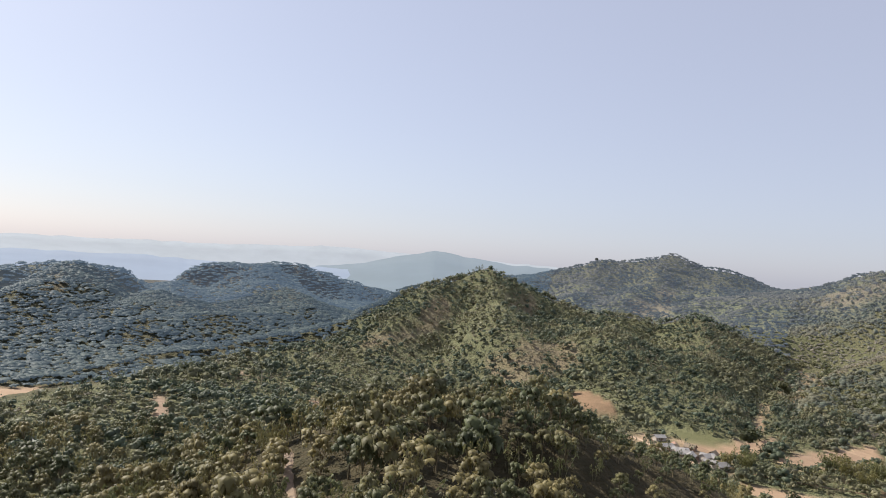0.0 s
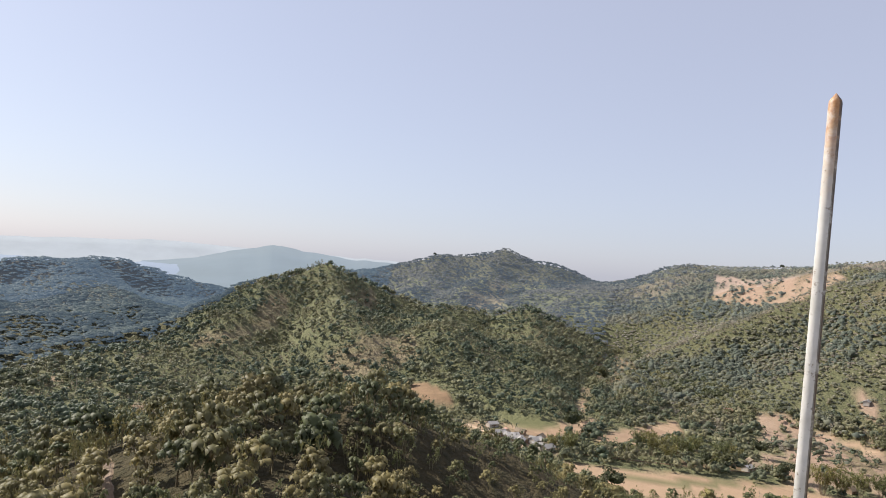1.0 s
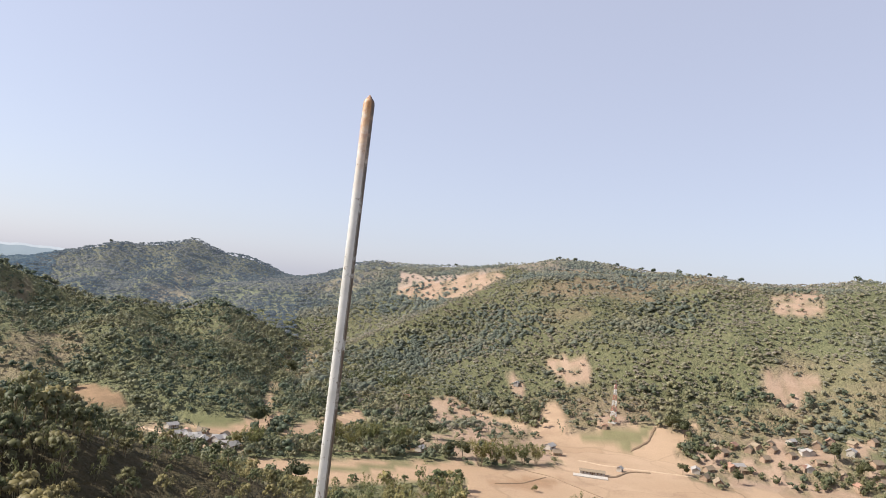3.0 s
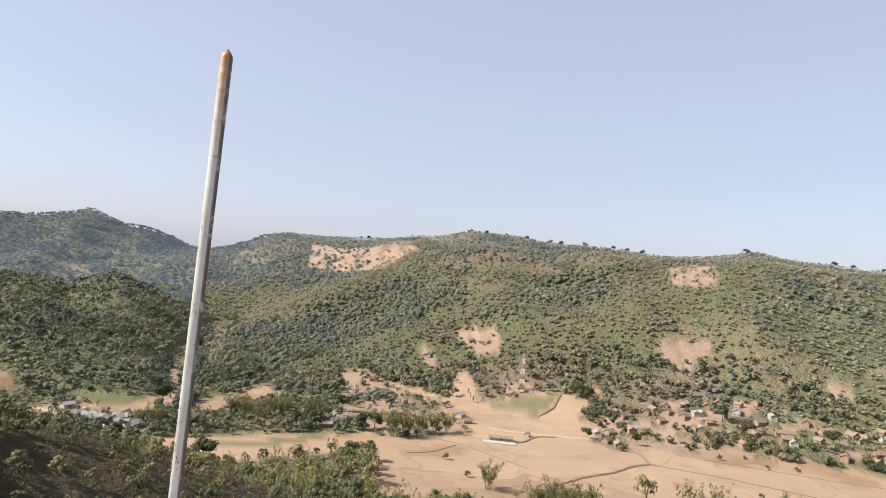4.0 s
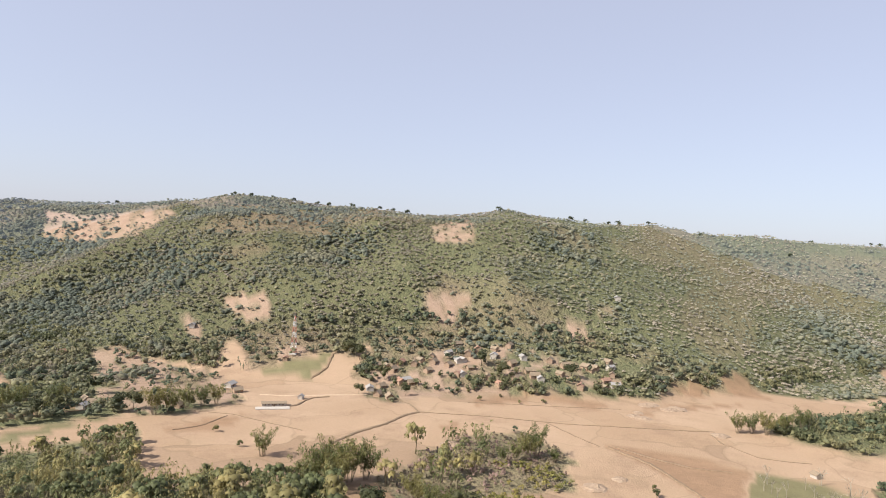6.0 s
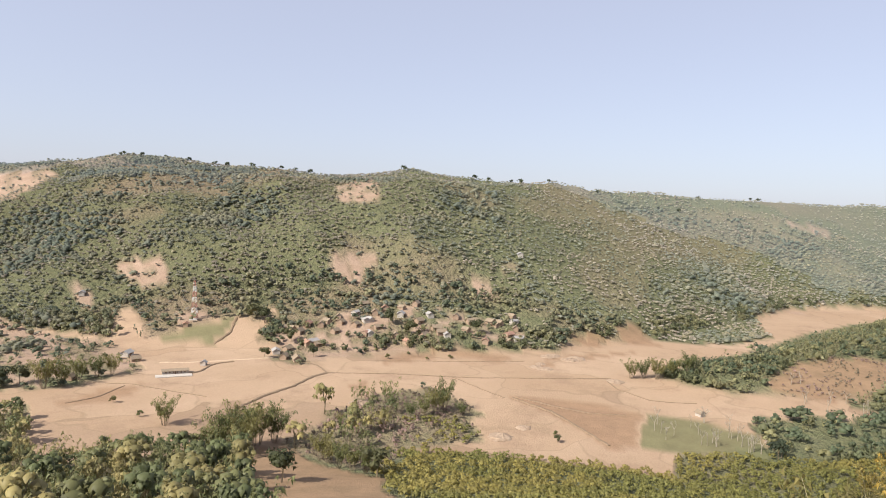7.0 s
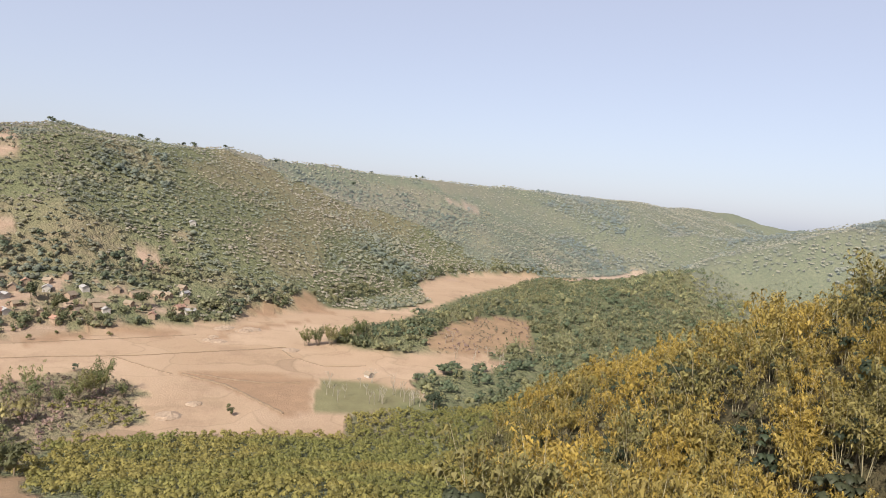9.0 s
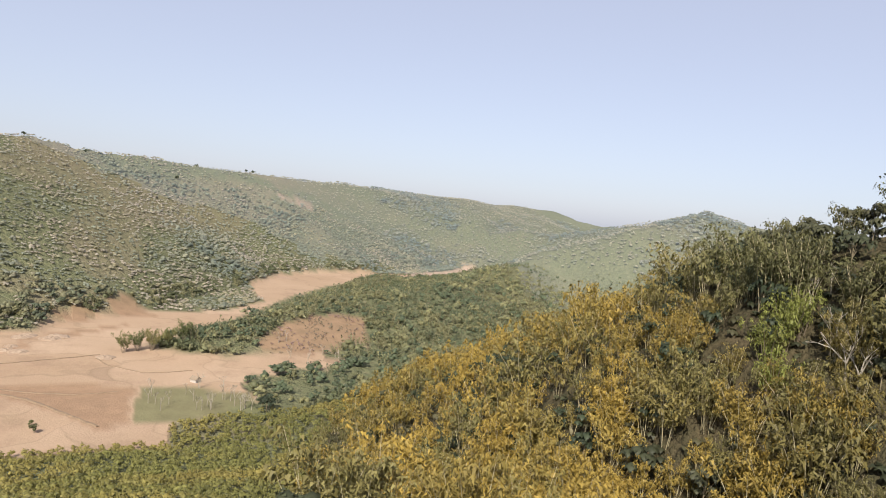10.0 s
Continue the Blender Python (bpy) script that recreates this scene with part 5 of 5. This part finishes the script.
def house(long, deep, high, pitch, wall, roof, label, windows=2, wall_label=""):
    """A small gabled house: walls, two-sided roof with eaves, door and windows."""
    h = holder("house", label, "house", "village houses")
    bm = bmesh.new()
    top = high + pitch
    v = [bm.verts.new(p) for p in ((-long / 2, -deep / 2, -1.2), (long / 2, -deep / 2, -1.2), (long / 2, deep / 2, -1.2), (-long / 2, deep / 2, -1.2), (-long / 2, -deep / 2, high), (long / 2, -deep / 2, high), (long / 2, deep / 2, high), (-long / 2, deep / 2, high), (-long / 2, 0, top), (long / 2, 0, top))]
    for f in ((3, 2, 1, 0), (0, 1, 5, 4), (2, 3, 7, 6), (1, 2, 6, 9, 5), (3, 0, 4, 8, 7)):
        bm.faces.new([v[k] for k in f])
    part("wall", bm, wall, h, wall_label)
    for s in (-1, 1):
        bm = bmesh.new()
        eave, lift = deep / 2 + 0.6, 0.6 * pitch / (deep / 2)
        q = [(-long / 2 - 0.5, s * eave, high - lift), (long / 2 + 0.5, s * eave, high - lift), (long / 2 + 0.5, 0, top + 0.02), (-long / 2 - 0.5, 0, top + 0.02)]
        lo = [bm.verts.new(p) for p in q]
        hi = [bm.verts.new((x, y, z + 0.14)) for x, y, z in q]
        bm.faces.new(lo[::-1] if s < 0 else lo)
        bm.faces.new(hi if s < 0 else hi[::-1])
        for k in range(4):
            bm.faces.new((lo[k], lo[(k + 1) % 4], hi[(k + 1) % 4], hi[k]))
        bmesh.ops.recalc_face_normals(bm, faces=bm.faces[:])
        part("roof", bm, roof, h)
    bm = bmesh.new()
    box(bm, -0.5, 0.5, -deep / 2 - 0.06, -deep / 2 + 0.02, 0.0, 1.95)
    part("door", bm, DOOR, h)
    for k in range(windows):
        bm = bmesh.new()
        x = (k + 1) * long / (windows + 1) - long / 2
        x += 1.1 if abs(x) < 0.9 else 0
        box(bm, x - 0.45, x + 0.45, -deep / 2 - 0.05, -deep / 2 + 0.02, 0.95, 1.85)
        part("window", bm, DOOR, h)
    return h


def put(first, b, r, turn, scale=1.0, sink=0.0, copy=True):
    """Stands a thing, or a copy of it, on the ground."""
    p = bearing(b, r)
    scale = scale / first.scale.x if copy else scale
    m = Matrix.Translation((p.x, p.y, ground_z(p.x, p.y) - sink)) @ Matrix.Rotation(radians(turn), 4, "Z") @ Matrix.Scale(scale, 4)
    if copy:
        return copy_thing(first, m)
    first.matrix_basis = m
    return first


HAMLET = [(19.0, 462, 20, 1), (19.9, 458, -35, 1), (20.8, 447, 60, 1), (21.4, 452, 10, 0), (19.6, 470, 80, 2), (22.2, 440, -20, 1), (23.0, 434, 30, 1), (18.4, 486, 15, 1),
          (38.1, 457, 25, 1), (38.9, 462, -40, 0), (36.6, 640, 10, 2), (45.5, 660, 35, 1), (38.3, 472, 70, 0), (44.8, 449, 20, 0), (48.6, 505, 15, 1), (49.2, 488, -30, 0), (-1.9, 606, 20, 1)]
VILLAGE_HOUSES = [(60.5, 482, 10, 0), (61.5, 474, 40, 0), (60.2, 545, -25, 0), (62.3, 550, 15, 2), (63.9, 553, 60, 0), (66.2, 570, -10, 1), (68.6, 577, 25, 2), (70.0, 579, 70, 0), (71.2, 588, 0, 0), (72.4, 566, 35, 1),
                  (68.1, 540, -40, 0), (69.6, 525, 20, 0), (70.6, 514, 50, 2), (72.0, 526, -15, 0), (73.9, 531, 30, 1), (75.5, 546, 65, 0), (77.2, 530, 5, 2), (79.1, 537, 40, 0), (66.9, 588, -30, 0), (64.8, 562, 20, 0),
                  (67.4, 556, 55, 1), (71.5, 552, -20, 0), (74.6, 570, 10, 0), (59.8, 500, 35, 1), (79.7, 716, 20, 1)]
KINDS = [house(6.5, 4.5, 2.3, 1.7, WALLS[0], ROOFS[0], "small thatched house with brown mud walls"),
         house(7.5, 4.8, 2.5, 1.3, WALLS[1], ROOFS[1], "small white-walled house under a pale tin roof"),
         house(7.0, 4.6, 2.4, 1.4, WALLS[0], ROOFS[2], "small mud-walled house under a rusty red roof")]
yard = random.Random(31)
for _ in range(26):
    b = yard.uniform(60.5, 80.0)
    VILLAGE_HOUSES.append((b, float(np.interp(b, [60, 66, 73, 80], [500, 515, 530, 540])) + yard.uniform(0, 52), yard.uniform(-60, 60), yard.choice((0, 0, 0, 1, 2))))
for _ in range(8):
    b = yard.uniform(18.6, 23.4)
    HAMLET.append((b, 462 - 5.5 * (b - 19.5) + yard.uniform(-9, 16), yard.uniform(-60, 60), yard.choice((1, 1, 0))))
used = [False] * 3
for b, r, turn, k in HAMLET + VILLAGE_HOUSES:
    put(KINDS[k], b, r, turn, 0.9 + 0.25 * ((b * 7.3) % 1), copy=used[k])
    used[k] = True
hut = house(4.2, 3.4, 2.2, 1.2, WALLS[1], ROOFS[0], "pale thatched hut among bare trees beside the plot", 1)
put(hut, 94.6, 405, 40, copy=False)
school = house(17.0, 6.0, 2.4, 0.9, WALLS[1], ROOFS[0], "long low pale building under a brown roof in the fields", 6)
school["group"] = ""
put(school, 52.1, 449, -49, 0.9, copy=False)
shed = house(3.6, 3.2, 2.2, 1.1, WALLS[1], ROOFS[1], "small white hut beside the field track", 0)
put(shed, 54.2, 468, 20, copy=False)


def terrace():
    """Low white plinth in front of the long building."""
    p = bearing(52.0, 442)
    bm = bmesh.new()
    box(bm, -10.5, 10.5, -3.0, 3.0, -0.8, 0.5)
    bmesh.ops.bevel(bm, geom=bm.edges[:], offset=0.06, segments=1, affect="EDGES")
    ob = part("terrace", bm, WALLS[1])
    ob.matrix_world = Matrix.Translation((p.x, p.y, ground_z(p.x, p.y))) @ Matrix.Rotation(radians(-49), 4, "Z")
    tagged(ob, "low pale masonry terrace before the long building", "terrace")


terrace()

# ---- radio mast ----
MAST_WHITE = plain("mast_white", (0.72, 0.70, 0.66), (0.80, 0.78, 0.74), 2.0, 0.5)
MAST_RED = plain("mast_red", (0.44, 0.20, 0.15), (0.50, 0.26, 0.20), 2.0, 0.5)


def bar(bm, p, q, w):
    v, f = limb(p, q, w, w, 4)
    vs = [bm.verts.new(c) for c in v]
    for t in f:
        bm.faces.new([vs[k] for k in t])


def mast():
    h = holder("radio_mast", "red and white lattice radio mast on a rise", "mast")
    tall, n = 33.0, 7
    for k in range(n):
        z0, z1 = tall * k / n, tall * (k + 1) / n
        a, b = 2.3 - 1.6 * k / n, 2.3 - 1.6 * (k + 1) / n
        bm = bmesh.new()
        lo = [(sx * a, sy * a, z0) for sx, sy in ((-1, -1), (1, -1), (1, 1), (-1, 1))]
        hi = [(sx * b, sy * b, z1) for sx, sy in ((-1, -1), (1, -1), (1, 1), (-1, 1))]
        for j in range(4):
            bar(bm, lo[j], hi[j], 0.20)
            bar(bm, lo[j], hi[(j + 1) % 4], 0.12)
            bar(bm, lo[(j + 1) % 4], hi[j], 0.12)
            bar(bm, hi[j], hi[(j + 1) % 4], 0.12)
        part("lattice_section", bm, MAST_WHITE if k % 2 else MAST_RED, h, "white lattice section" if k % 2 else "red lattice section")
    for k, z in enumerate((24.0, 27.0, 30.0)):
        for j in range(3):
            q = 2.0944 * j + 0.5
            bm = bmesh.new()
            box(bm, 0.95, 1.2, -0.22, 0.22, z, z + 2.2)
            bmesh.ops.rotate(bm, verts=bm.verts[:], cent=(0, 0, 0), matrix=Matrix.Rotation(q, 3, "Z"))
            part("antenna_panel", bm, MAST_WHITE, h)
    bm = bmesh.new()
    bar(bm, (0, 0, tall), (0, 0, tall + 3.5), 0.06)
    part("lightning_rod", bm, MAST_RED, h)
    bm = bmesh.new()
    box(bm, -3.2, 3.2, -3.2, 3.2, -1.5, 0.3)
    part("footing", bm, CONCRETE, h, "pale concrete footing")
    put(h, 53.4, 575, 20, 0.92, copy=False)


mast()
cabin = house(5.5, 3.6, 2.4, 1.0, WALLS[0], ROOFS[2], "red-roofed cabin at the foot of the mast", 1)
put(cabin, 52.8, 562, 30, copy=False)

# ---- single trees and clumps ----
def plant(name, shape, tone, label, category, group="", bark=(0.24, 0.19, 0.13)):
    """A thing of trunk and crown from one shape."""
    v, f, leaf = shape
    h = holder(name, label, category, group)
    wood = f[leaf[f[:, 0]] < 0.5]
    pieces = [("trunk", wood, bark)] if name != "bamboo_clump" else [("cane", wood[k:k + 12], bark) for k in range(0, len(wood), 12)]
    for key, tris, shade in pieces + [("crown", f[leaf[f[:, 0]] > 0.5], tone)]:
        if not len(tris):
            continue
        used_v, inv = np.unique(tris, return_inverse=True)
        mesh = bpy.data.meshes.new(key)
        mesh.from_pydata(v[used_v].tolist(), [], inv.reshape(-1, 3).tolist())
        at = mesh.attributes.new("tone", "FLOAT_COLOR", "POINT")
        at.data.foreach_set("color", np.tile((*shade, 1), len(used_v)).astype(np.float32))
        mesh.materials.append(LEAVES)
        ob = new(key, mesh)
        ob.parent = h
    return h


g = np.random.default_rng(77)
BAMBOOS = [plant("bamboo_clump", tufted(g, 15, 6, 20, 0.034, spread=1.3, solid=False, wide_tuft=1.5), t, "olive-green bamboo clump with arching canes beside the fields", "bamboo", "bamboo clumps") for t in ((0.175, 0.172, 0.064), (0.130, 0.140, 0.054), (0.205, 0.185, 0.068))]
ROUND = [plant("field_tree", broadleaf(g, 420, 8, 0.075), t, "dark leafy tree standing alone in the dry fields", "tree", "field trees") for t in ((0.065, 0.072, 0.032), (0.10, 0.10, 0.045))]


def bare_tree(rng):
    """A leafless tree: a pale forked trunk."""
    pieces = []

    def fork(p, d, long, r, depth):
        q = p + d * long
        pieces.append((*limb(p, q, r, r * 0.6, 5 if depth > 1 else 3), 0))
        if depth:
            for _ in range(3):
                e = d + rng.normal(size=3) * 0.42
                fork(q, e / np.linalg.norm(e), long * rng.uniform(0.5, 0.75), r * 0.6, depth - 1)

    fork(np.array((0, 0, -0.03)), np.array((0.04, 0.02, 1.0)), 0.42, 0.022, 3)
    return assemble(pieces)


SNAGS = [plant("bare_tree", bare_tree(g), (0, 0, 0), "leafless pale tree with forked bare branches", "tree", "bare trees", (0.40, 0.35, 0.28)) for _ in range(3)]

CLUMPS = [(51.4, 347, 13), (56.0, 300, 17), (57.2, 306, 18), (58.5, 308, 18), (59.9, 313, 16), (57.8, 297, 15), (55.2, 296, 14), (74.0, 367, 15), (73.2, 360, 12), (72.3, 356, 10), (71.1, 348, 9), (65.2, 340, 5), (69.0, 352, 5), (75.4, 358, 7),
          (43.1, 434, 16), (44.2, 437, 15), (46.6, 450, 12), (47.6, 455, 11), (45.4, 447, 12), (65.3, 257, 9), (64.4, 266, 9), (66.4, 252, 9), (67.6, 246, 10), (63.7, 274, 10),
          (89.2, 474, 12), (90.2, 476, 12), (91.2, 476, 13), (92.4, 482, 12), (93.5, 490, 13), (23.4, 440, 9), (24.7, 433, 13), (25.0, 446, 10), (31.2, 455, 15), (29.4, 440, 9), (30.1, 462, 13), (32.4, 446, 11), (33.2, 462, 14), (33.9, 470, 9), (27.2, 442, 7), (35.6, 448, 8), (36.3, 466, 13), (37.1, 474, 10), (34.4, 480, 11)]
SINGLES = [(60.6, 227, 12), (68.5, 240, 11), (24.9, 490, 16), (26.9, 745, 18), (28.3, 364, 13), (26.9, 352, 12), (35.2, 440, 11), (36.6, 446, 12), (40.5, 446, 11), (41.6, 450, 11), (38.8, 494, 12), (57.9, 565, 15), (58.8, 560, 13), (61.0, 522, 11), (69.0, 548, 13), (58.9, 486, 8), (62.8, 488, 8), (70.8, 528, 12), (76.4, 545, 12), (83.6, 328, 4)]
first = [True] * 3
for i, (b, r, tall) in enumerate(CLUMPS):
    put(BAMBOOS[i % 3], b, r, 77 * i, 1.12 * tall, copy=not first[i % 3])
    first[i % 3] = False
first = [True] * 2
for i, (b, r, tall) in enumerate(SINGLES):
    put(ROUND[i % 2], b, r, 61 * i, tall, copy=not first[i % 2])
    first[i % 2] = False
spots = random.Random(9)
BARE_SPOTS = [(spots.uniform(90.3, 99.5), spots.uniform(352, 396), spots.uniform(7, 11)) for _ in range(26)] + [(spots.uniform(97, 108), spots.uniform(455, 500), 9) for _ in range(9)] + [(27.9, 372, 10), (39.0, 380, 9), (36.2, 630, 14), (41.8, 620, 12), (42.6, 608, 11), (43.4, 600, 11), (56.0, 690, 13), (62.0, 690, 13), (66.2, 665, 12), (99.0, 1010, 20), (-14.0, 520, 12), (142.0, 165, 9), (143.2, 168, 8), (140.6, 172, 9)]
for i, (b, r, tall) in enumerate(BARE_SPOTS):
    put(SNAGS[i % 3], b, r, 47 * i, tall, copy=i > 2)

# hummocks and stray bushes left standing in the fields
def hummock(rng):
    """A low uneven mound of earth with a crumbled rim."""
    bm, rings = bmesh.new(), []
    for k, (r, z) in enumerate(((1.0, -0.06), (0.86, 0.05), (0.62, 0.13), (0.3, 0.18))):
        rings.append([bm.verts.new((r * math.cos(q) * rng.uniform(0.82, 1.15), r * math.sin(q) * rng.uniform(0.82, 1.15), z * rng.uniform(0.7, 1.25))) for q in [6.2832 * j / 14 for j in range(14)]])
    for lo, hi in zip(rings, rings[1:]):
        for j in range(14):
            bm.faces.new((lo[j], lo[(j + 1) % 14], hi[(j + 1) % 14], hi[j]))
    bm.faces.new(rings[-1])
    return bm


HUMMOCK_EARTH = plain("hummock_earth", (0.27, 0.185, 0.12), (0.38, 0.285, 0.20), 0.5)
rough = random.Random(17)
HUMMOCKS = [tagged(part("earth_mound", hummock(rough), HUMMOCK_EARTH), "low brown earth mound standing in the dry paddy", "mound", "earth mounds") for _ in range(3)]
for i, (b, r) in enumerate([(82.8, 526), (84.9, 522), (81.8, 495), (67.0, 374), (80.7, 345), (78.8, 328), (82.4, 522), (84.6, 525), (81.5, 484), (88.0, 461), (82.2, 480), (84.2, 516)]):
    put(HUMMOCKS[i % 3], b, r, 53 * i, rough.uniform(4.5, 8.0), copy=i > 2)
STRAYS = [plant("field_bush", clumped(g, 7, 90, 0.08, stem=True, low=0.2, wide=0.32, lobe=0.18), t, "small olive bush growing in the dry paddy", "bush", "field bushes") for t in ((0.12, 0.125, 0.05), (0.16, 0.145, 0.06))]
for i, (b, r) in enumerate([(83.4, 338), (74.4, 493), (69.9, 528), (72.3, 486), (95.2, 537), (68.0, 502), (66.5, 374), (69.0, 486), (70.7, 498), (74.2, 495), (49.6, 363), (47.7, 392), (35.7, 388)]):
    put(STRAYS[i % 2], b, r, 71 * i, rough.uniform(3.0, 5.0), copy=i > 1)

# trees standing on the skyline
RIDGE_TREES = [(39.7, 1396), (48.1, 1287), (49.4, 1246), (51.1, 1201), (52.8, 1173), (54.7, 1145), (55.6, 1133), (57.5, 1105), (59.8, 1080), (60.9, 1080), (62.1, 1055), (69.7, 1049), (75.6, 1093), (76.8, 1105), (78.7, 1125), (79.4, 1131),
               (81.7, 1155), (85.7, 1190), (92.1, 1218), (93.4, 1391), (97.1, 1456), (97.7, 1467), (12.7, 1696), (14.9, 1702), (17.3, 1702), (20.2, 1696), (22.1, 1687), (128.6, 1328), (131.9, 1298), (132.8, 1300), (133.8, 1278)]
CRESTS = [plant("ridge_tree", broadleaf(g, 60, 4, 0.16, low=lo), t, "lone dark tree standing on the skyline of the ridge", "tree", "skyline trees") for lo, t in ((0.16, (0.075, 0.088, 0.055)), (0.24, (0.09, 0.105, 0.06)))]
for i, (b, r) in enumerate(RIDGE_TREES):
    put(CRESTS[i % 2], b, r, 83 * i, 7.0 + 4.0 * ((b * 3.7) % 1), 0.3, copy=i > 1)

# fresh green bamboo and bleached trees on the near hillside
FRESH = plant("bamboo_clump", tufted(g, 14, 7, 20, 0.028, solid=False, wide_tuft=1.2), (0.20, 0.210, 0.052), "bright green bamboo clump among the yellowing thickets", "bamboo", "bamboo clumps")
for i, (b, r, tall) in enumerate([(140.6, 158, 13), (139.6, 156, 12), (141.4, 160, 12), (140.1, 150, 11)]):
    put(FRESH, b, r, 90 * i, tall, copy=i > 0)
for i, (b, r, tall) in enumerate([(144.8, 150, 13), (143.9, 154, 12), (145.6, 148, 12), (128.5, 132, 8), (129.1, 134, 7)]):
    put(SNAGS[i % 3], b, r, 131 * i, tall)
